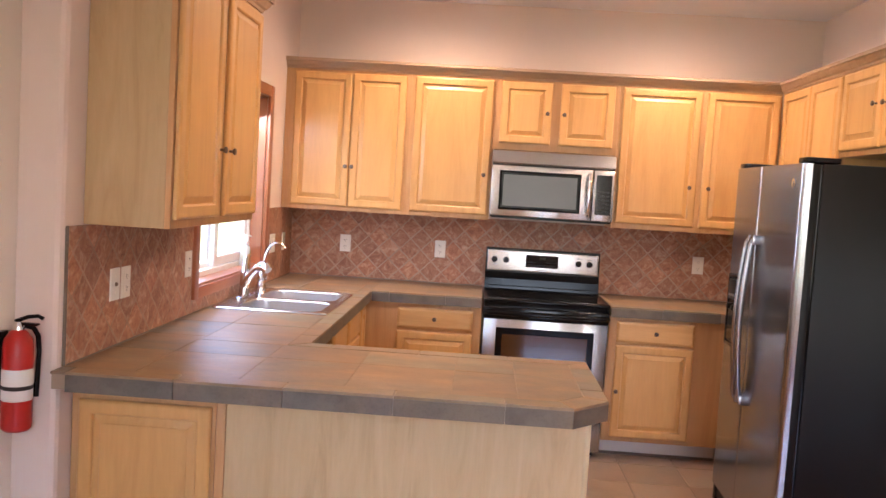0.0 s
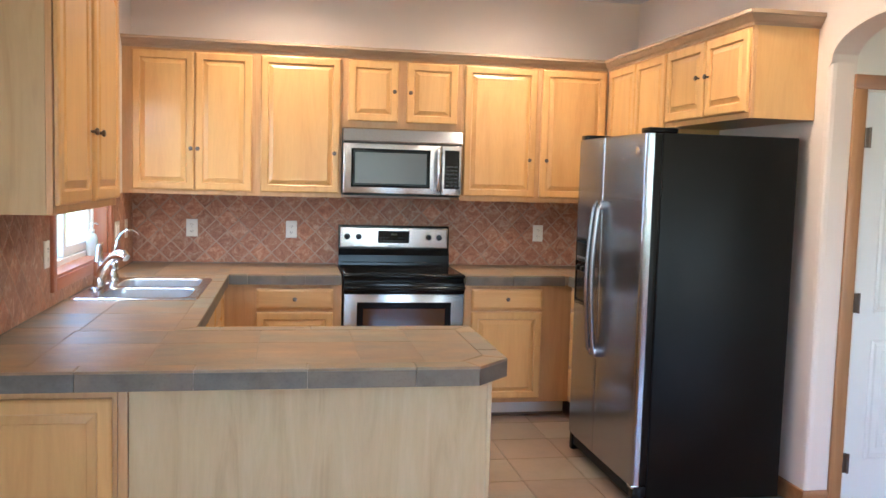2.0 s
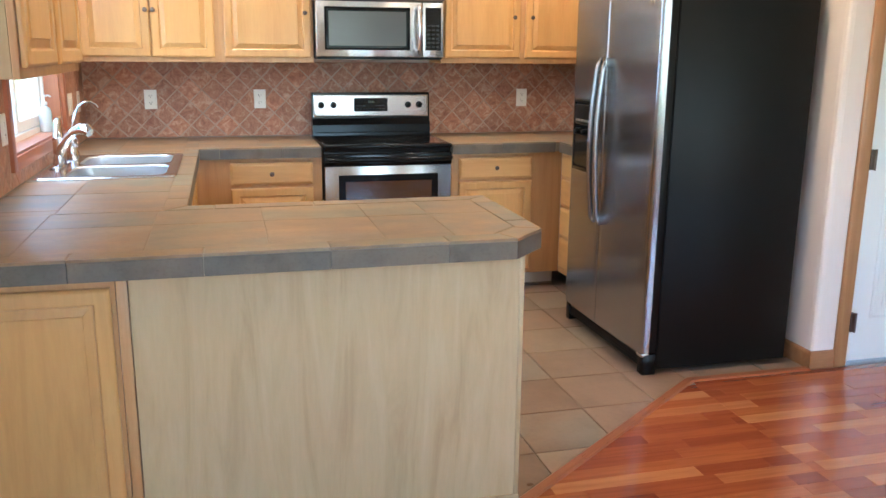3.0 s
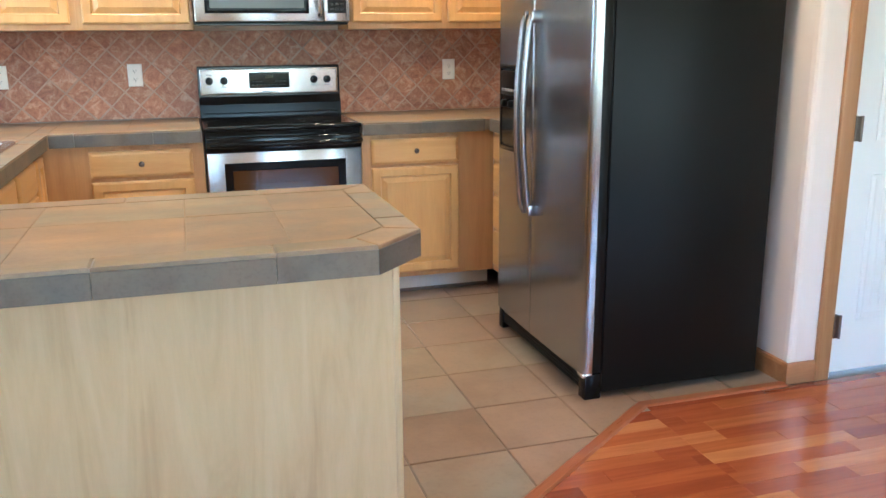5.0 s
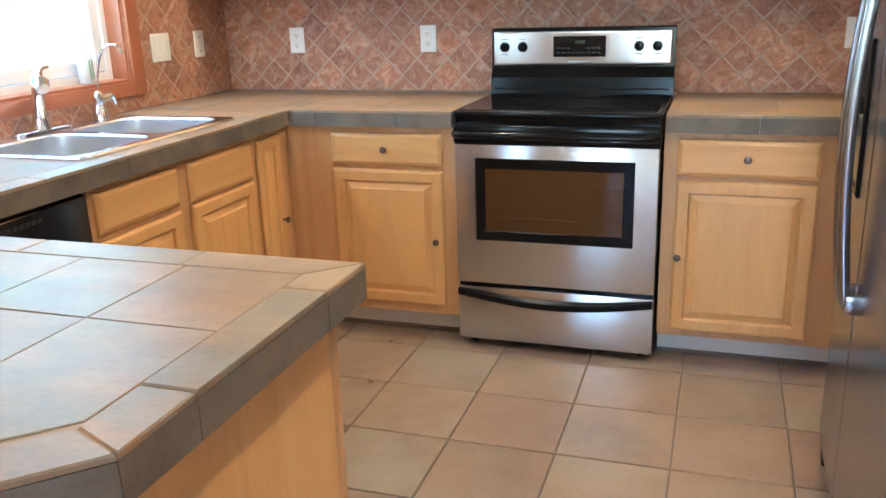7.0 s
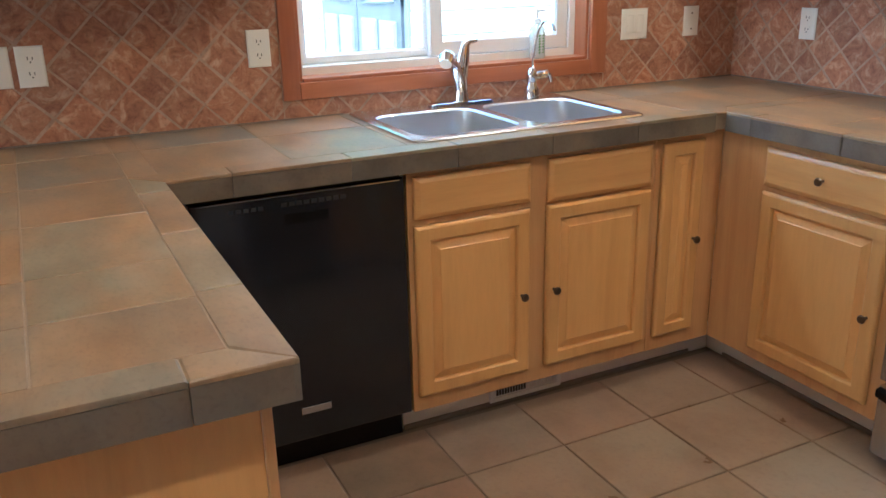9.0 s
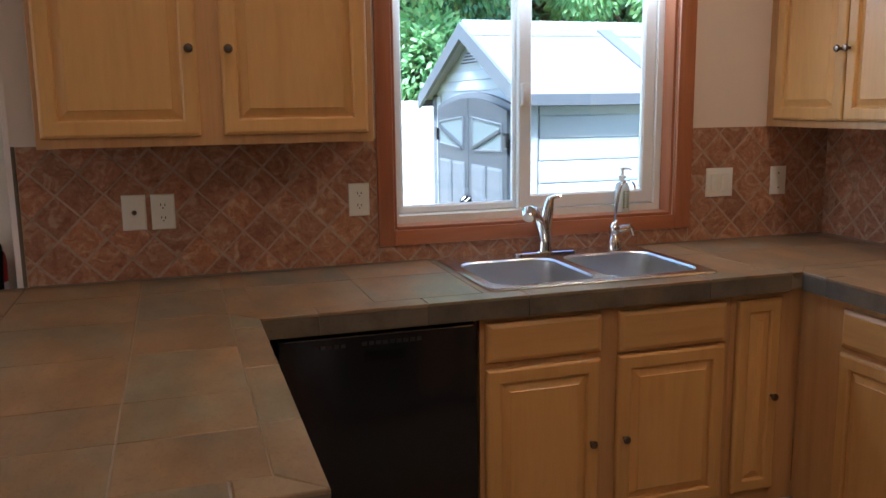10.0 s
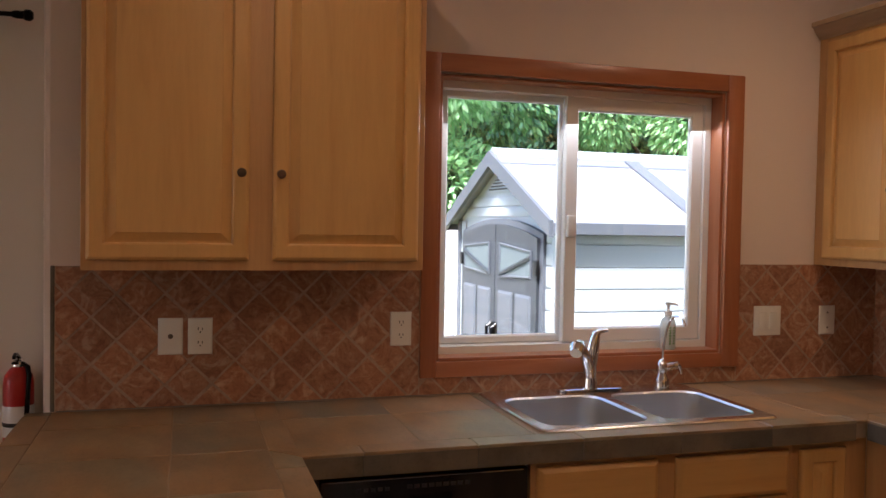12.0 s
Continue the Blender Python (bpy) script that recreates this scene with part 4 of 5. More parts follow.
part("rack_line", bm, OVEN_W, ow)
dw = box("drawer", (0.006, RW - 0.006, 0.004, 0.035, 0.035, 0.250), STEEL, r, 0.004, 2, "brushed stainless storage drawer")
bm = bmesh.new()
n = 18
hp = [(0.010 + (RW - 0.02) * k / n, -0.010 - 0.022 * math.sin(math.pi * k / n), 0.232 - 0.030 * math.sin(math.pi * k / n)) for k in range(n + 1)]
loops = []
for x, y, z in hp:
    loops.append([(x, 0.006, z - 0.010), (x, y, z - 0.014), (x, y - 0.004, z - 0.006), (x, y - 0.003, z + 0.010), (x, 0.006, z + 0.014)])
add_rings(bm, loops, True, True)
part("drawer_handle", bm, BLACK, dw, "bowed black drawer handle", True)
for x in (0.05, RW - 0.05):
    for y in (0.08, 0.56):
        bm = bmesh.new()
        add_lathe(bm, [(0.015, 0.0), (0.015, 0.03)], 12, (x, y, 0))
        part("foot", bm, BLACK_M, r)

# microwave above the range
m_ = thing("microwave", pose(1.3225, -0.405, 0), "stainless over-the-range microwave with black glass", "microwave")
MW = 0.753
box("body", (0.002, MW - 0.002, 0.03, 0.403, 1.392, 1.808), BLACK_M, m_, 0.002)
bm = bmesh.new()
add_rings(bm, [[(x, 0.03, 1.722), (x, 0.002, 1.722), (x, -0.004, 1.730), (x, 0.012, 1.800), (x, 0.03, 1.806)] for x in (0.0, MW)], True, True)
part("vent_hood", bm, STEEL, m_, "stainless top vent strip")
box("grille_gap", (0.004, MW - 0.004, 0.006, 0.03, 1.712, 1.722), SLOT, m_, 0)
md = box("door", (0.0, 0.620, -0.004, 0.03, 1.400, 1.712), STEEL, m_, 0.006, 3, "stainless microwave door")
bm = bmesh.new()
add_profile(bm, 0.050, 0.548, 1.440, 1.680, [(0, -0.003), (0, -0.006), (0.004, -0.0075), (0.022, -0.0075), (0.026, -0.005)], True, False)
gw = part("window_frame", bm, BLACK, md, "black glass border", True)
box("glass", (0.072, 0.526, -0.0064, -0.0050, 1.463, 1.658), MW_W, gw, 0, 1, "grey meshed glass")
ctl = box("control_panel", (0.623, MW, -0.004, 0.03, 1.400, 1.712), STEEL, m_, 0.006, 3)
cg = box("keypad", (0.640, 0.735, -0.006, -0.003, 1.440, 1.684), GLASS_B, ctl, 0.001)
bm = bmesh.new()
for i in range(6):
    for j in range(3):
        add_box(bm, 0.652 + j * 0.026, 0.670 + j * 0.026, -0.0066, -0.0058, 1.455 + i * 0.024, 1.465 + i * 0.024)
part("key_print", bm, DIM, cg)
bm = bmesh.new()
hx = 0.598
pts = [(hx, -0.002, 1.432), (hx, -0.022, 1.436)] + [(hx, -0.030 - 0.020 * math.sin(math.pi * k / 10), 1.445 + k * 0.225 / 10) for k in range(11)] + [(hx, -0.022, 1.680), (hx, -0.002, 1.684)]
add_tube(bm, pts, 0.012, 12)
part("handle", bm, CHROME, md, "bowed chrome handle", True)
box("under_panel", (0.01, MW - 0.01, 0.03, 0.39, 1.386, 1.392), BLACK, m_, 0)

# ---- sink and taps ----
s = thing("kitchen_sink", pose(0.026, -1.718, CT), "stainless double-bowl drop-in sink", "sink")
SX, SY = 0.560, 0.800


def round_rect(x0, x1, y0, y1, rad, z, n=6):
    out = []
    for cx, cy, a0 in ((x1 - rad, y1 - rad, 0), (x0 + rad, y1 - rad, 90), (x0 + rad, y0 + rad, 180), (x1 - rad, y0 + rad, 270)):
        for k in range(n + 1):
            a = radians(a0 + 90 * k / n)
            out.append((cx + rad * math.cos(a), cy + rad * math.sin(a), z))
    return out


BOWLS = ((0.115, 0.515, 0.035, 0.388), (0.115, 0.515, 0.424, 0.770))
# rim: deck in strips round the bowls
bm = bmesh.new()
add_rings(bm, [round_rect(0, SX, 0, SY, 0.03, 0.001), round_rect(0, SX, 0, SY, 0.03, 0.005), round_rect(0.006, SX - 0.006, 0.006, SY - 0.006, 0.026, 0.010), round_rect(0.018, SX - 0.018, 0.018, SY - 0.018, 0.02, 0.0095)], False, False)
bmesh.ops.recalc_face_normals(bm, faces=bm.faces)
outer = [bm.verts.new(p) for p in round_rect(0.018, SX - 0.018, 0.018, SY - 0.018, 0.02, 0.0095)]
edges = [bm.edges.new((outer[i], outer[(i + 1) % len(outer)])) for i in range(len(outer))]
for x0, x1, y0, y1 in BOWLS:
    inn = [bm.verts.new(p) for p in round_rect(x0, x1, y0, y1, 0.07, 0.0085)]
    edges += [bm.edges.new((inn[i], inn[(i + 1) % len(inn)])) for i in range(len(inn))]
bmesh.ops.triangle_fill(bm, use_beauty=True, edges=edges)
part("rim", bm, SINK, s, "brushed steel rim", True)
for x0, x1, y0, y1 in BOWLS:
    bm = bmesh.new()
    add_rings(bm, [round_rect(x0, x1, y0, y1, 0.07, 0.0085), round_rect(x0 + 0.006, x1 - 0.006, y0 + 0.006, y1 - 0.006, 0.066, 0.002), round_rect(x0 + 0.012, x1 - 0.012, y0 + 0.012, y1 - 0.012, 0.062, -0.12),
                   round_rect(x0 + 0.022, x1 - 0.022, y0 + 0.022, y1 - 0.022, 0.055, -0.165), round_rect(x0 + 0.05, x1 - 0.05, y0 + 0.05, y1 - 0.05, 0.04, -0.178)], True, False)
    bw = part("bowl", bm, BOWL, s, "brushed steel bowl", True)
    bm = bmesh.new()
    add_lathe(bm, [(0.045, -0.177), (0.045, -0.174), (0.036, -0.173), (0.030, -0.1775)], 20, ((x0 + x1) / 2, (y0 + y1) / 2, 0))
    part("drain", bm, CHROME, bw, "", True)

t_ = thing("kitchen_faucet", pose(0.072, -1.312, CT + 0.010), "chrome single-lever pull-out kitchen faucet", "faucet")
bm = bmesh.new()
add_rings(bm, [round_rect(-0.028, 0.028, -0.125, 0.125, 0.027, z) for z in (0.0, 0.006)] + [round_rect(-0.020, 0.020, -0.115, 0.115, 0.02, 0.010)], True, True)
part("base_plate", bm, CHROME, t_, "", True)
bm = bmesh.new()
add_lathe(bm, [(0.030, 0.008), (0.028, 0.02), (0.024, 0.05), (0.023, 0.10), (0.024, 0.125)], 20)
part("body", bm, CHROME, t_, "", True)
bm = bmesh.new()
add_tube(bm, [(0.004, -0.003, 0.05), (0.022, -0.020, 0.090), (0.052, -0.048, 0.130), (0.086, -0.080, 0.160), (0.118, -0.106, 0.172), (0.140, -0.122, 0.170), (0.156, -0.134, 0.156)], [0.021, 0.020, 0.019, 0.020, 0.025, 0.027, 0.020], 16)
part("spout", bm, CHROME, t_, "pull-out spray head", True)
bm = bmesh.new()
add_tube(bm, [(0.0, 0.002, 0.09), (0.0, 0.010, 0.140), (0.0, 0.017, 0.180), (0.0, 0.022, 0.198), (0.004, 0.034, 0.207), (0.008, 0.062, 0.210)], [0.024, 0.022, 0.018, 0.015, 0.009, 0.006], 14)
part("lever", bm, CHROME, t_, "", True)

w_ = thing("water_filter_tap", pose(0.085, -1.032, CT + 0.009), "small chrome filtered-water tap with thin gooseneck", "faucet")
bm = bmesh.new()
add_lathe(bm, [(0.029, 0.0), (0.028, 0.030), (0.020, 0.042), (0.016, 0.052), (0.020, 0.060), (0.020, 0.084), (0.013, 0.096), (0.007, 0.102)], 18)
part("body", bm, CHROME, w_, "", True)
bm = bmesh.new()
add_tube(bm, [(0, 0, 0.088), (0.006, 0.0, 0.15), (0.022, 0.001, 0.21), (0.040, 0.002, 0.245), (0.066, 0.004, 0.266), (0.096, 0.006, 0.266), (0.118, 0.008, 0.252), (0.126, 0.009, 0.238)], 0.0052, 10)
part("spout", bm, CHROME, w_, "", True)
bm = bmesh.new()
add_tube(bm, [(0, 0.0, 0.072), (0.004, 0.032, 0.075), (0.006, 0.056, 0.078)], [0.014, 0.016, 0.013], 12)
add_tube(bm, [(0.006, 0.056, 0.090), (0.008, 0.068, 0.074), (0.009, 0.076, 0.048)], [0.007, 0.008, 0.006], 10)
part("handle", bm, CHROME, w_, "", True)

b_ = thing("soap_bottle", pose(-0.040, -0.933, WZ0 + 0.012), "clear soap pump bottle with green leaf print", "bottle")
bm = bmesh.new()
add_lathe(bm, [(0.026, 0.0), (0.029, 0.004), (0.029, 0.095), (0.024, 0.112), (0.012, 0.122), (0.012, 0.130)], 20)
part("body", bm, SOAP, b_, "translucent plastic", True)
bm = bmesh.new()
add_lathe(bm, [(0.014, 0.128), (0.014, 0.142), (0.005, 0.145), (0.005, 0.165), (0.011, 0.166), (0.011, 0.176), (0.003, 0.177)], 14)
add_tube(bm, [(0.0, 0, 0.171), (0.018, 0.018, 0.172), (0.026, 0.026, 0.166)], [0.005, 0.0045, 0.0035], 8)
part("pump", bm, VINYL, b_, "white pump", True)
bm = bmesh.new()
for k in range(7):
    z = 0.022 + k * 0.010
    for sgn in (-1, 1):
        cx, cz = sgn * 0.008, z
        add_rings(bm, [[(0.0296, cx - 0.006, cz), (0.0300, cx, cz - 0.003 + sgn * 0.001), (0.0296, cx + 0.006, cz + 0.003), (0.0300, cx, cz + 0.005)]], True, False)
part("leaf_print", bm, LEAFPRINT, b_)


# ---- switch plates: local x across, z up, face towards -y ----
def plate(m, w, kind, label):
    p = thing("wall_outlet" if kind != "switch" else "light_switch", m, label, "outlet" if kind != "switch" else "switch", "wall plates")
    bm = bmesh.new()
    add_profile(bm, -w / 2, w / 2, -0.057, 0.057, [(0, 0), (0, -0.003), (0.003, -0.0055), (0.006, -0.006)])
    part("cover_plate", bm, PLATE, p, "", True)
    if kind == "duplex":
        for dz in (-0.021, 0.021):
            bm = bmesh.new()
            add_rings(bm, [[(0.017 * math.cos(a) * (1 if abs(math.sin(a)) > 0.8 else 0.98), y, dz + max(-0.0135, min(0.0135, 0.017 * math.sin(a)))) for a in (2 * math.pi * k / 20 for k in range(20))] for y in (-0.005, -0.0075)], True, False)
            so = part("socket", bm, PLATE, p)
            bm = bmesh.new()
            add_box(bm, -0.0075, -0.0050, -0.0080, -0.007, dz - 0.002, dz + 0.007)
            add_box(bm, 0.0050, 0.0075, -0.0080, -0.007, dz - 0.002, dz + 0.006)
            add_box(bm, -0.002, 0.002, -0.0080, -0.007, dz - 0.010, dz - 0.006)
            part("slots", bm, SLOT, so)
    if kind == "jack":
        bm = bmesh.new()
        add_lathe(bm, [(0.008, -0.005), (0.008, -0.008), (0.0045, -0.013), (0.002, -0.013)], 12, (0, 0, 0), "y")
        part("coax_jack", bm, BRONZE, p, "", True)
    if kind == "switch":
        for x in ((-0.023, 0.023) if w > 0.1 else ()):
            box("rocker", (x - 0.0165, x + 0.0165, -0.0095, -0.005, -0.033, 0.033), PLATE, p, 0.002, 2)
    if kind in ("blank", "jack"):
        for dz in (-0.03, 0.03):
            bm = bmesh.new()
            add_lathe(bm, [(0.0035, -0.0055), (0.0035, -0.007), (0.001, -0.0075)], 10, (0, 0, dz), "y")
            part("screw", bm, BRONZE if kind == "blank" else PLATE, p)
    return p


TH = 0.009
for x in (0.376, 1.013, 2.713):
    plate(pose(x, -TH, 1.142), 0.072, "duplex", "ivory duplex outlet on the tiled backsplash")
plate(pose(TH, -2.725, 1.137, 0, 0, 90), 0.074, "jack", "ivory cable jack plate on the tiled backsplash")
plate(pose(TH, -2.636, 1.136, 0, 0, 90), 0.074, "duplex", "ivory duplex outlet on the tiled backsplash")
plate(pose(TH, -1.988, 1.146, 0, 0, 90), 0.072, "duplex", "ivory duplex outlet beside the window casing")
plate(pose(TH, -0.528, 1.148, 0, 0, 90), 0.122, "switch", "ivory double rocker switch beside the window")
plate(pose(TH, -0.248, 1.146, 0, 0, 90), 0.074, "blank", "ivory blank plate near the corner")
plate(pose(1.6645, -2.860, 0.635, 0, 0, 90), 0.072, "duplex", "white outlet on the peninsula end")

# ---- recessed lights ----
# The copies include the rear pair, added out of view.
first = None
for cx, cy, watts in CANS:
    m = pose(cx, cy, H)
    if first is None:
        first = thing("recessed_light", m, "lit white recessed ceiling downlight, rear pair added as fill", "light", "ceiling downlights")
        bm = bmesh.new()
        add_lathe(bm, [(0.098, 0.0), (0.096, -0.006), (0.082, -0.008), (0.078, -0.004)], 32)
        part("trim_ring", bm, VINYL, first, "white trim ring", True)
        bm = bmesh.new()
        add_lathe(bm, [(0.077, -0.003), (0.077, -0.0045), (0.02, -0.006)], 32)
        part("lens", bm, LENS, first, "glowing lens")
    else:
        copy_thing(first, m)

# ---- fire extinguisher and curtain rod ----
e = thing("fire_extinguisher", pose(-0.083, -3.168, 0.735), "small red fire extinguisher hung on the wall", "fire extinguisher")
bm = bmesh.new()
add_lathe(bm, [(0.036, 0.0), (0.043, 0.008), (0.044, 0.02), (0.044, 0.255), (0.040, 0.280), (0.026, 0.300), (0.016, 0.308)], 24)
bd = part("cylinder", bm, RED, e, "red enamel cylinder", True)
bm = bmesh.new()
add_lathe(bm, [(0.0443, 0.095), (0.0447, 0.096), (0.0447, 0.190), (0.0443, 0.191)], 24)
part("label_band", bm, PAPER, bd, "white printed label", True)
bm = bmesh.new()
add_lathe(bm, [(0.0446, 0.128), (0.0450, 0.129), (0.0450, 0.140), (0.0446, 0.141)], 24)
part("label_stripe", bm, SLOT, bd, "", True)
bm = bmesh.new()
add_lathe(bm, [(0.017, 0.303), (0.017, 0.325), (0.012, 0.332)], 14)
vl = part("valve", bm, CHROME, e, "", True)
bm = bmesh.new()
add_box(bm, -0.012, 0.062, -0.010, 0.010, 0.322, 0.330, 0.003)
add_tube(bm, [(-0.01, 0, 0.332), (0.03, 0, 0.348), (0.060, 0, 0.352), (0.075, 0, 0.345)], 0.006, 8)
part("lever", bm, BLACK, e, "black squeeze lever", True)
bm = bmesh.new()
add_tube(bm, [(0.01, 0.012, 0.318), (0.030, 0.030, 0.310), (0.042, 0.036, 0.285), (0.047, 0.034, 0.24), (0.046, 0.030, 0.17), (0.044, 0.026, 0.10)], [0.007, 0.008, 0.008, 0.007, 0.0075, 0.009], 10)
part("hose", bm, BLACK, e, "black discharge hose", True)
box("bracket", (-0.058, -0.043, -0.020, 0.020, 0.05, 0.30), BLACK_M, e, 0.001)
cr_ = thing("curtain_rod", pose(-0.072, -3.155, 2.108), "thin black curtain rod with a plain finial", "curtain rod")
bm = bmesh.new()
add_tube(bm, [(0, 0, 0), (0, -2.9, 0)], 0.0075, 10)
part("rod", bm, BLACK, cr_, "", True)
bm = bmesh.new()
add_lathe(bm, [(0.010, -0.03), (0.012, -0.02), (0.012, 0.0), (0.017, 0.006), (0.017, 0.02), (0.010, 0.028)], 14, (0, 0, 0), "y")
part("finial", bm, BLACK, cr_, "", True)
for y in (-0.12, -2.7):
    bm = bmesh.new()
    add_box(bm, -0.068, 0.002, y - 0.005, y + 0.005, -0.006, 0.004)
    add_box(bm, -0.068, -0.062, y - 0.012, y + 0.012, -0.03, 0.03, 0.001)
    part("bracket", bm, BLACK, cr_)

# ---- garden seen through the sink window ----
GZ = -0.22
bm, done = solid("ground", GROUND, "short grass and soil of the back garden", "ground")
add_box(bm, -260, -0.17, -260, 260, GZ - 0.2, GZ)
add_box(bm, -0.17, 260, 0.15, 260, GZ - 0.2, GZ)
add_box(bm, -0.17, 260, -260, -8.8, GZ - 0.2, GZ)
add_box(bm, 5.8, 260, -8.8, 0.15, GZ - 0.2, GZ)
done()

sh = thing("garden_shed", Matrix(), "pale resin garden shed with dark grey doors", "shed")
X0, X1, Y0, Y1, EZ, RZ = -3.575, -1.745, -0.60, 1.75, 1.532, 1.935
RX = (X0 + X1) / 2
# gable with siding boards
bm = bmesh.new()
add_rings(bm, [[(X0, y, GZ), (X1, y, GZ), (X1, y, EZ), (RX, y, RZ), (X0, y, EZ)] for y in (Y0, Y1)], True, True)
part("wall", bm, SHED_W, sh, "off-white resin walls")
z = GZ
k = 0
while z < EZ - 0.02:
    z1 = min(z + 0.134, EZ)
    for dims in ((X1 - 0.002, X1 + 0.014, Y0 + 0.07, Y1, z + 0.006, z1), (X0 + 0.06, RX - 0.76, Y0 - 0.012, Y0 + 0.002, z + 0.006, z1), (RX + 0.76, X1 - 0.06, Y0 - 0.012, Y0 + 0.002, z + 0.006, z1)):
        box("siding", dims, SHED_W, sh, 0.005, 2)
    z += 0.134
for z in (1.555, 1.625):
    hw = (RZ - z - 0.05) / (RZ - EZ) * (X1 - X0) / 2
    box("siding", (RX - hw, RX + hw, Y0 - 0.012, Y0 + 0.002, z, z + 0.064), SHED_W, sh, 0.004, 2)
box("corner_post", (X1 - 0.06, X1 + 0.02, Y0 - 0.02, Y0 + 0.06, GZ, EZ), SHED_W, sh, 0.012, 3)
box("corner_post", (X0 - 0.02, X0 + 0.06, Y0 - 0.02, Y0 + 0.06, GZ, EZ), SHED_T, sh, 0.012, 3)
for sgn in (-1, 1):
    ex = RX + sgn * ((X1 - X0) / 2 + 0.10)
    ez = EZ - 0.045
    rz = RZ + 0.02
    bm = bmesh.new()
    add_rings(bm, [[(RX, y, rz), (ex, y, ez), (ex, y, ez + 0.03), (RX, y, rz + 0.035)] for y in (Y0 - 0.09, Y1 + 0.09)], True, True)
    rf = part("roof", bm, SHED_R, sh, "white resin roof panels")
    bm = bmesh.new()
    add_rings(bm, [[(RX, y, rz + 0.045), (ex + sgn * 0.012, y, ez + 0.042), (ex + sgn * 0.012, y, ez - 0.055), (RX, y, rz - 0.06)] for y in (Y0 - 0.115, Y0 - 0.088)], True, True)
    part("bargeboard", bm, SHED_T, rf, "grey trim")
    bm = bmesh.new()
    add_box(bm, ex - 0.012, ex + 0.016, Y0 - 0.09, Y1 + 0.09, ez - 0.04, ez + 0.032, 0.004)
    part("fascia", bm, SHED_T, rf, "grey trim")
    def slope(s, lift):
        return (RX + (ex - RX) * s, rz + 0.0345 + (ez - rz - 0.0045) * s + lift)
    for y0, y1 in ((Y0 + 0.5, 0.26), (0.38, 1.22)):
        (xa, za), (xb, zb) = slope(0.05, 0.004), slope(0.17, 0.004)
        bm = bmesh.new()
        add_rings(bm, [[(xa, y, za - 0.006), (xb, y, zb - 0.006), (xb, y, zb), (xa, y, za)] for y in (y0, y1)], True, True)
        part("skylight", bm, SHED_S, rf, "translucent grey ridge skylight")
    (xa, za), (xb, zb) = slope(0.17, 0.006), slope(0.19, 0.006)
    bm = bmesh.new()
    add_rings(bm, [[(xa, y, za - 0.008), (xb, y, zb - 0.008), (xb, y, zb), (xa, y, za)] for y in (Y0 - 0.085, Y1 + 0.085)], True, True)
    part("roof_seam", bm, SHED_T, rf)
    for y in (0.32, 1.30):
        bm = bmesh.new()
        add_rings(bm, [[(RX, yy, rz + 0.036), (ex, yy, ez + 0.031), (ex, yy, ez + 0.048), (RX, yy, rz + 0.053)] for yy in (y - 0.05, y + 0.05)], True, True)
        part("roof_batten", bm, SHED_T, rf)
bm = bmesh.new()
add_rings(bm, [[(RX - 0.10, y, RZ + 0.010), (RX, y, RZ + 0.068), (RX + 0.10, y, RZ + 0.010), (RX + 0.10, y, RZ + 0.03), (RX, y, RZ + 0.088), (RX - 0.10, y, RZ + 0.03)] for y in (Y0 - 0.09, Y1 + 0.09)], True, True)
part("ridge_cap", bm, SHED_R, sh)
# gable vent
bm = bmesh.new()
add_rings(bm, [[(RX - 0.30, y, 1.722), (RX + 0.30, y, 1.722), (RX, y, 1.862)] for y in (Y0 - 0.004, Y0 - 0.016)], True, True)
gv = part("gable_vent", bm, SHED_W, sh)
for k in range(5):
    hw = 0.23 - k * 0.042
    box("slat", (RX - hw, RX + hw, Y0 - 0.022, Y0 - 0.014, 1.737 + k * 0.021, 1.747 + k * 0.021), SLOT, gv, 0)


def arch_top(x, lift=0.0):
    u = (x - RX) / 0.77
    return 1.405 + 0.095 * max(0.0, 1 - u * u) + lift


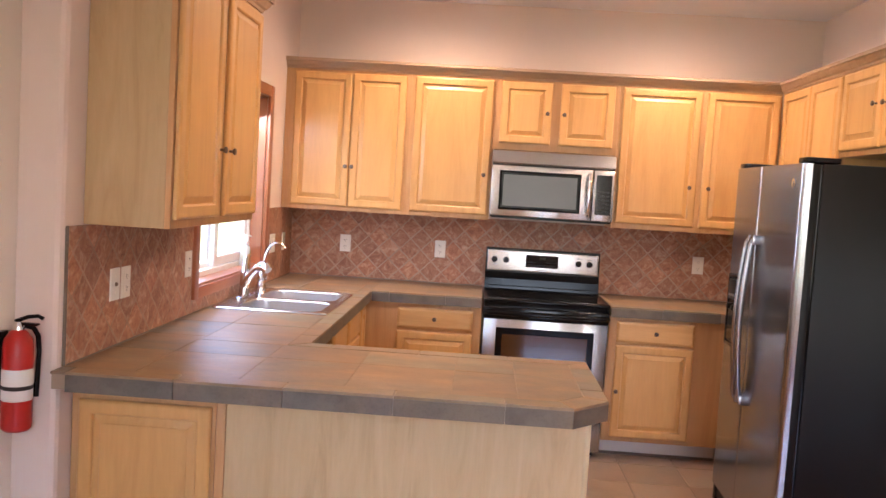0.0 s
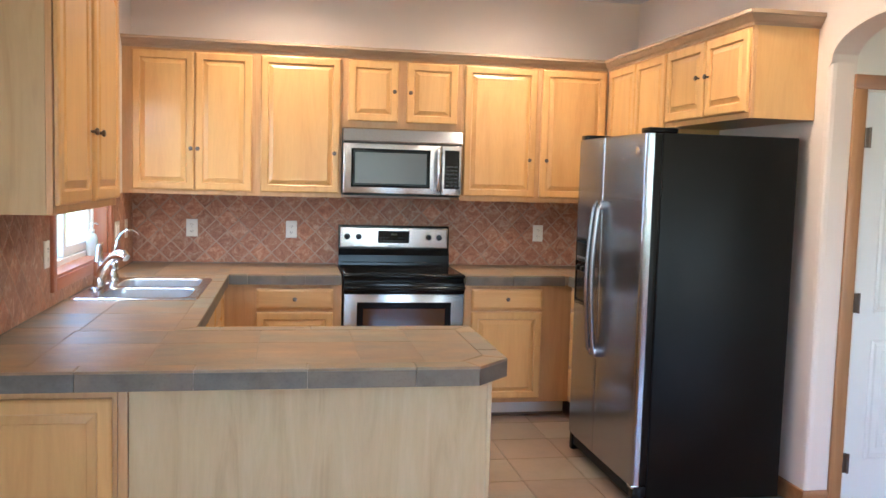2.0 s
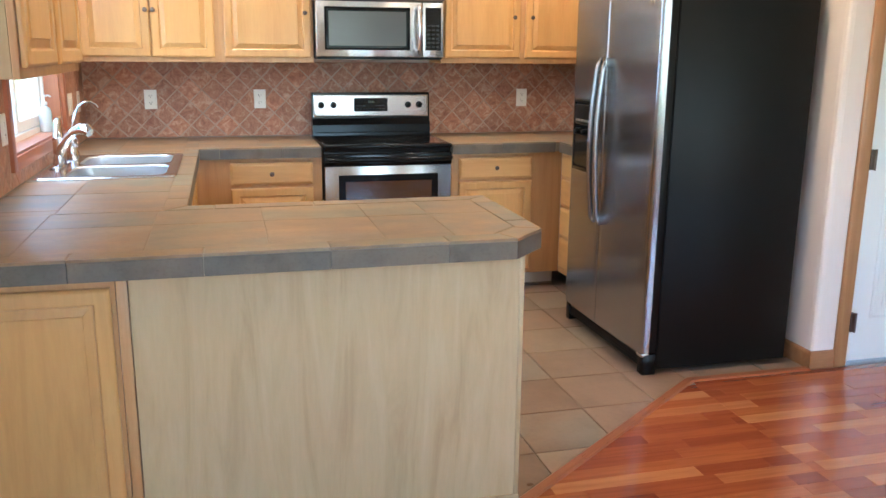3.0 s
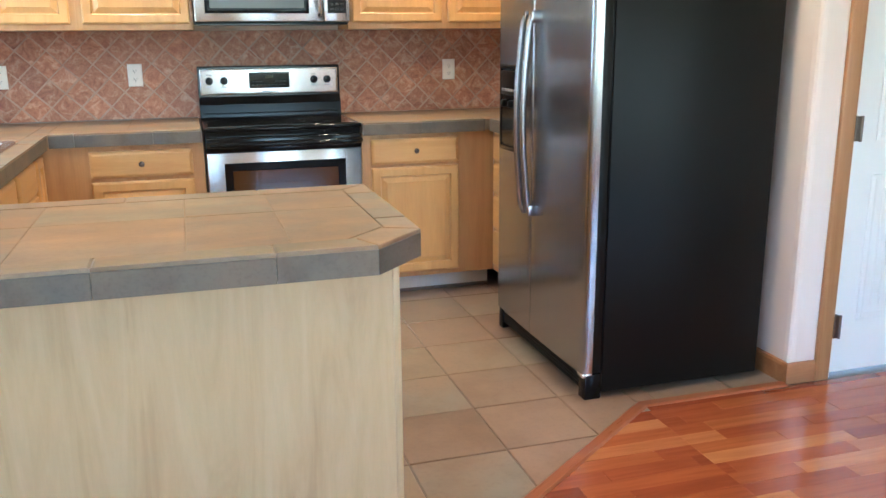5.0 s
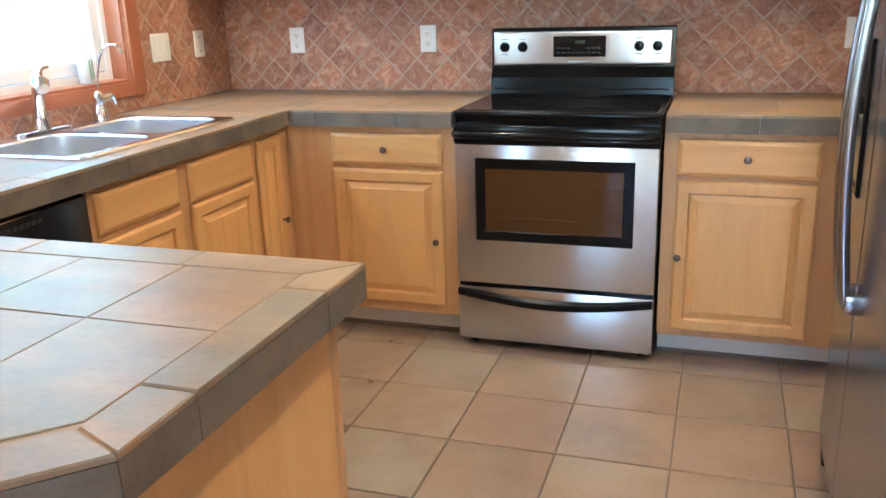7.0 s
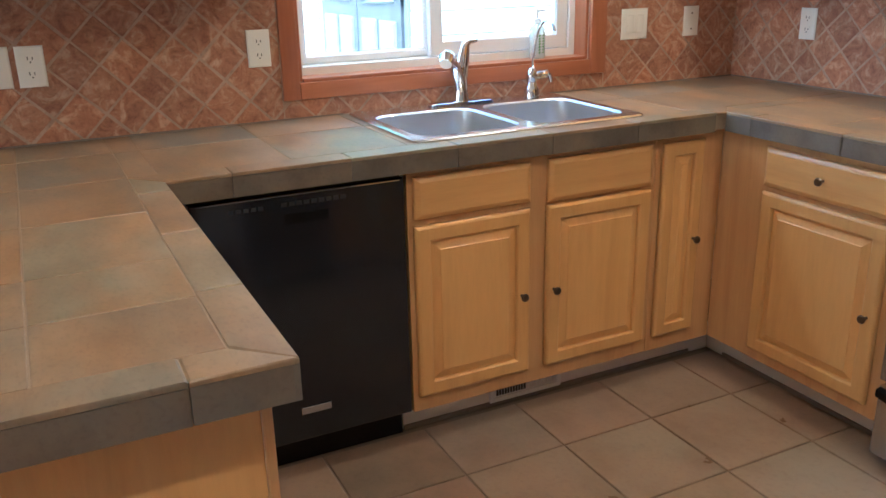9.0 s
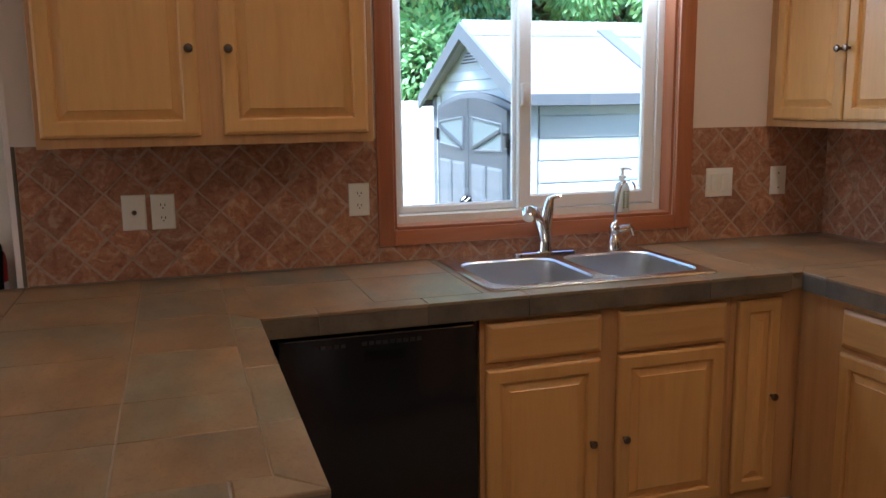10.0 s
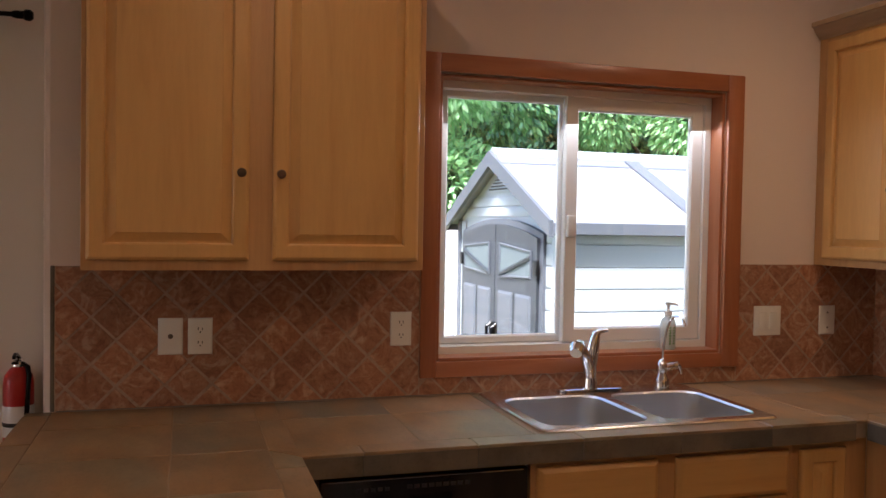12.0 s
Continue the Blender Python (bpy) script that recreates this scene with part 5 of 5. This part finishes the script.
DX0, DX1 = RX - 0.71, RX + 0.71
xs = [DX0 - 0.05 + (DX1 - DX0 + 0.10) * k / 20 for k in range(21)]
bm = bmesh.new()
add_rings(bm, [[(x, y, arch_top(x, 0.04)) for x in xs] + [(DX1 + 0.05, y, GZ), (DX0 - 0.05, y, GZ)] for y in (Y0 - 0.002, Y0 - 0.03)], True, True)
part("door_frame", bm, SHED_T, sh, "grey arched door frame")
for a, b in ((DX0, RX - 0.006), (RX + 0.006, DX1)):
    xs = [a + (b - a) * k / 12 for k in range(13)]
    bm = bmesh.new()
    add_rings(bm, [[(x, y, arch_top(x)) for x in xs] + [(b, y, GZ + 0.06), (a, y, GZ + 0.06)] for y in (Y0 - 0.025, Y0 - 0.05)], True, True)
    leaf = part("door", bm, SHED_D, sh, "dark grey resin door leaf")
    inn, out = (b, a) if b < RX else (a, b)
    sg = 1 if out > inn else -1
    bm = bmesh.new()
    p0 = [(inn + sg * 0.10, 1.372), (out - sg * 0.08, 1.335), (out - sg * 0.08, 1.175), (inn + sg * 0.10, 1.155)]
    add_rings(bm, [[(x, Y0 - 0.049, z) for x, z in p0], [(x, Y0 - 0.054, z) for x, z in p0]], True, False)
    wn = part("pane", bm, SHED_G, leaf, "grey acrylic window")
    bm = bmesh.new()
    add_tube(bm, [(inn + sg * 0.10, Y0 - 0.054, 1.165), (out - sg * 0.08, Y0 - 0.054, 1.30)], 0.016, 6)
    part("muntin", bm, SHED_D, wn)
    bm = bmesh.new()
    add_tube(bm, [(x, Y0 - 0.054, z) for x, z in p0 + p0[:1]], 0.009, 6)
    part("bead", bm, SHED_T, wn)
    mid = (a + b) / 2
    for q0, q1 in ((a + 0.07, mid - 0.025), (mid + 0.025, b - 0.07)):
        for z0, z1 in ((0.66, 1.06), (0.02, 0.58)):
            bm = bmesh.new()
            add_profile(bm, q0, q1, z0, z1, [(0, 0.001), (0, -0.003), (0.018, -0.012), (0.03, -0.012)], True, False)
            pp = part("panel", bm, SHED_T, leaf)
            pp.location = (0, Y0 - 0.05, 0)
    for z in (0.45, 1.24):
        box("hinge", (out - 0.03, out + 0.03, Y0 - 0.065, Y0 - 0.045, z - 0.045, z + 0.045), BLACK_M, leaf, 0.004, 2)
bm = bmesh.new()
for dx in (-0.04, 0.05):
    add_tube(bm, [(RX + dx, Y0 - 0.055, 0.68), (RX + dx, Y0 - 0.09, 0.70), (RX + dx, Y0 - 0.09, 0.80), (RX + dx, Y0 - 0.055, 0.82)], 0.012, 8)
add_box(bm, RX - 0.075, RX + 0.085, Y0 - 0.062, Y0 - 0.05, 0.67, 0.83, 0.006)
part("door_handle", bm, BLACK, sh, "black door handles")

# pale board fence behind
fn = thing("garden_fence", Matrix(), "pale painted board fence", "fence")
fb = None
for k in range(58):
    y = -5.2 + k * 0.15
    if fb is None:
        bm = bmesh.new()
        add_box(bm, -0.01, 0.01, 0.004, 0.146, GZ, 1.50, 0.004)
        fb = part("board", bm, FENCE, fn)
        fb.location = (-5.25, y, 0)
    else:
        o = fb.copy()
        scene.collection.objects.link(o)
        o.location = (-5.25, y, random.uniform(-0.01, 0.01))
box("rail", (-5.29, -5.261, -5.2, 3.5, 0.2, 0.29), FENCE, fn)
box("rail", (-5.29, -5.261, -5.2, 3.5, 1.2, 1.29), FENCE, fn)


def tree(x, y, h, rad, leaf_mat, label, n, size, seed):
    rng = random.Random(seed)
    t = thing("tree", pose(x, y, GZ), label, "tree", "garden trees")
    bm = bmesh.new()
    top = h * 0.75
    add_tube(bm, [(0, 0, -0.1), (0.04, 0.02, h * 0.2), (-0.03, 0.05, h * 0.45), (0.05, 0.0, top)], [0.13, 0.10, 0.07, 0.02], 10)
    lobes = []
    for k in range(17):
        a = rng.uniform(0, 2 * math.pi)
        z = h * rng.uniform(0.16, 0.95)
        rr = rad * (1.0 - 0.55 * abs(z / h - 0.5)) * rng.uniform(0.35, 0.95)
        q = Vector((rr * math.cos(a), rr * math.sin(a), z))
        lobes.append((q, rng.uniform(0.38, 0.72) * rad * 0.62))
        s0 = Vector((0, 0, z * 0.7))
        add_tube(bm, [s0, s0.lerp(q, 0.5) + Vector((0, 0, 0.1)), q], [0.04, 0.025, 0.01], 6)
    part("trunk", bm, BARK, t, "brown bark")
    verts, faces = [], []
    for _ in range(n):
        q, lr = rng.choice(lobes)
        d = Vector((rng.gauss(0, 1), rng.gauss(0, 1), rng.gauss(0, 1))).normalized()
        p = q + d * lr * (0.55 + 0.5 * rng.random())
        out = (d + Vector((0, 0, -0.55)) + 0.35 * Vector((rng.gauss(0, 1), rng.gauss(0, 1), rng.gauss(0, 1)))).normalized()
        sd = out.cross(Vector((rng.gauss(0, 1), rng.gauss(0, 1), 1.2))).normalized()
        up = sd.cross(out)
        L = size * rng.uniform(0.7, 1.3)
        W = L * 0.24
        i = len(verts)
        verts += [tuple(p), tuple(p + out * L * 0.5 + sd * W - up * W * 0.3), tuple(p + out * L), tuple(p + out * L * 0.5 - sd * W - up * W * 0.3)]
        faces += [(i, i + 1, i + 2), (i, i + 2, i + 3)]
    me = bpy.data.meshes.new("crown")
    me.from_pydata(verts, [], faces)
    me.materials.append(leaf_mat)
    cr = new("crown", me)
    cr.parent = t
    return t


tree(-7.5, -0.3, 5.8, 2.0, LEAF_A, "leafy tree with bright drooping green leaves", 40000, 0.115, 1)
tree(-8.2, 1.7, 6.4, 2.2, LEAF_B, "dense dark green tree behind the fence", 32000, 0.11, 2)
tree(-7.6, 3.6, 6.0, 2.1, LEAF_A, "leafy green tree above the shed roof", 38000, 0.10, 3)
tree(-7.9, 5.9, 5.8, 2.2, LEAF_A, "leafy green tree at the garden edge", 28000, 0.11, 4)
tree(-10.0, 0.4, 7.7, 2.5, LEAF_B, "tall dark green tree in the distance", 12000, 0.24, 5)
tree(-10.2, 3.4, 7.8, 2.6, LEAF_B, "tall dark green tree in the distance", 12000, 0.24, 6)
tree(-7.6, -2.6, 5.6, 2.0, LEAF_B, "dense dark green tree behind the fence", 9000, 0.19, 7)
tree(-9.4, 6.2, 7.6, 2.6, LEAF_B, "tall dark green tree in the distance", 10000, 0.24, 8)
tree(-12.0, 1.8, 9.0, 3.2, LEAF_B, "tall dark green tree in the distance", 12000, 0.3, 9)
tree(-12.5, 5.6, 9.0, 3.2, LEAF_B, "tall dark green tree in the distance", 12000, 0.3, 10)


# ---- backsplash: diamond-set stone tiles; local u along the wall, v up ----
def splash(m, label, holes, u0, u1, v0, v1, name):
    """A field of diamond tiles between u0..u1, v0..v1, face towards -y of the pose m."""
    th = thing(name, m, label, "backsplash", "", "structure")
    bed = bmesh.new()
    for a0, a1, b0, b1 in holes:
        add_box(bed, a0, a1, -0.0068, 0.0, b0, b1)
    part("grout", bed, GROUT, th, "pale grout")
    p = 0.1425
    i0, i1 = int(u0 / p) - 2, int(u1 / p) + 2
    for i in range(i0 * 2, i1 * 2):
        for j in range(-1, 9):
            if (i + j) % 2:
                continue
            cu, cv = i * p / 2 + 0.03, 0.914 + j * p / 2
            r = p / 2 - 0.0044
            for a0, a1, b0, b1 in holes:
                poly = [(cu - r, cv), (cu, cv - r), (cu + r, cv), (cu, cv + r)]
                for nx, ny, d in ((1, 0, a1 - 0.001), (-1, 0, -a0 - 0.001), (0, 1, b1 - 0.001), (0, -1, -b0 - 0.001)):
                    poly = clip(poly, nx, ny, d) if len(poly) > 2 else []
                if area(poly) < 0.0003:
                    continue
                poly = [(q[0] + random.uniform(-0.0012, 0.0012), q[1] + random.uniform(-0.0012, 0.0012)) for q in poly]
                mu, mv = sum(q[0] for q in poly) / len(poly), sum(q[1] for q in poly) / len(poly)
                e = 0.003
                face = 0.0078 + random.uniform(-0.0007, 0.0007)
                def inset(q, y):
                    d = max(1e-5, math.hypot(q[0] - mu, q[1] - mv))
                    return (q[0] - mu - (q[0] - mu) / d * e, y, q[1] - mv - (q[1] - mv) / d * e)
                bm = bmesh.new()
                add_rings(bm, [[(q[0] - mu, -0.004, q[1] - mv) for q in poly], [(q[0] - mu, -face + 0.0016, q[1] - mv) for q in poly], [inset(q, -face) for q in poly]], True, False)
                t = part("tile", bm, SPLASH, th)
                t.location = (mu, 0, mv)
    return th


splash(Matrix(), "reddish tumbled stone tiles laid as diamonds", [(0.0, 3.40, CT + 0.001, 1.3645)], 0.0, 3.40, CT, 1.3645, "backsplash_north")
# on the sink wall u runs along +y from the free end
u = -3.056
splash(pose(0, u, 0, 0, 0, 90), "reddish tumbled stone tiles laid as diamonds round the window",
       [(0.0, CY0 - u, CT + 0.001, 1.3545), (CY0 - u, CY1 - u, CT + 0.001, CZ0), (CY1 - u, -u - 0.009, CT + 0.001, 1.3645)], 0.0, -u, CT, 1.36, "backsplash_west")
bm, done = solid("backsplash_edge", EDGETILE, "grey stone edge strip ending the backsplash", "trim")
add_box(bm, 0.0, 0.009, -3.068, -3.0562, CT + 0.001, 1.356, 0.003, 2)
done()

# ---- floor tiles ----
PITCH, FX, FY = 0.3335, 1.839, -1.041
AX, AY, BX, BY = 1.668, -3.004, 2.762, -2.182
bl = math.hypot(BX - AX, BY - AY)
nx, ny = (BY - AY) / bl, -(BX - AX) / bl
nd = nx * AX + ny * AY
for i in range(-6, 6):
    for j in range(-8, 4):
        x0, y0 = FX + i * PITCH, FY + j * PITCH
        poly = quad(max(x0, 0.55), min(x0 + PITCH, E_X), max(y0, -3.0), min(y0 + PITCH, -0.02))
        if x0 + PITCH < 0.56 or y0 + PITCH < -2.99 or y0 > -0.03 or x0 > E_X - 0.01:
            continue
        if x0 + PITCH < 1.66 and y0 + PITCH < -2.50:
            continue
        if BX <= x0:
            poly = clip(poly, 0, -1, -BY)
        else:
            if x0 + PITCH > BX:
                side = clip(clip(poly, -1, 0, -BX), 0, -1, -BY)
                poly = clip(poly, 1, 0, BX)
                if area(side) > 0.002:
                    tile_piece(floor, side, -0.006, 0.0, FLOORTILE, "tile", 0.0006, 0.0006)
            poly = clip(poly, nx, ny, nd) if len(poly) > 2 else []
        if len(poly) > 2 and area(poly) > 0.002:
            tile_piece(floor, poly, -0.006, 0.0, FLOORTILE, "tile", 0.0028, 0.002)

# ---- cherry strip floor ----
def border(a, b, w=0.045):
    a, b = Vector(a), Vector(b)
    d = (b - a).normalized()
    n = Vector((d.y, -d.x))
    bm = bmesh.new()
    L = (b - a).length
    add_rings(bm, [[(x, 0.0, -0.005), (x, 0.0, 0.004), (x, -0.006, 0.008), (x, -w + 0.006, 0.008), (x, -w, 0.002), (x, -w, -0.005)] for x in (0.0, L)], True, True)
    ob = part("threshold", bm, CHERRY_EDGE, floor, "reddish wood transition strip")
    ob.matrix_basis = Matrix.Translation((a.x, a.y, 0)) @ Matrix.Rotation(math.atan2(d.y, d.x), 4, "Z")


border((AX, AY), (BX, BY))
border((BX, BY), (E_X - 0.013, BY))


def strip_ok(poly):
    """Keep only what lies south of the tile border."""
    if max(p[0] for p in poly) > BX:
        right = clip(clip(poly, -1, 0, -BX), 0, 1, BY - 0.040)
        left = clip(poly, 1, 0, BX)
        left = clip(left, -nx, -ny, -nd - 0.040) if len(left) > 2 else []
        return [q for q in (left, right) if area(q) > 0.0008]
    q = clip(poly, -nx, -ny, -nd - 0.040)
    return [q] if area(q) > 0.0008 else []


rest = bmesh.new()
row_h = 0.068
rng = random.Random(11)
y = -2.19
near = 0
while y > -8.6:
    x = -0.14 - rng.uniform(0, 0.4)
    while x < 5.6:
        L = rng.uniform(0.24, 0.62)
        if L < 0.3 and rng.random() < 0.4:
            L += 0.2
        x0, x1 = max(x, -0.14), min(x + L, 5.6)
        x += L
        if x1 - x0 < 0.02:
            continue
        polys = strip_ok(quad(x0, x1, y - row_h, y))
        for q in polys:
            cy = sum(v[1] for v in q) / len(q)
            cx = sum(v[0] for v in q) / len(q)
            if cy > -3.0 and cx < 1.64:
                continue
            if 1.3 < cx < 4.4 and cy > -3.85 and near < 295:
                near += 1
                tile_piece(floor, q, -0.006, 0.001, CHERRY, "plank", 0.0003, 0.0006)
            else:
                add_rings(rest, [[(vx, vy, -0.006) for vx, vy in q], [(vx, vy, 0.001) for vx, vy in q]], True, False)
    y -= row_h
tagged(part("planks", rest, CHERRY, floor, "reddish cherry strip floor"), kind="stuff")
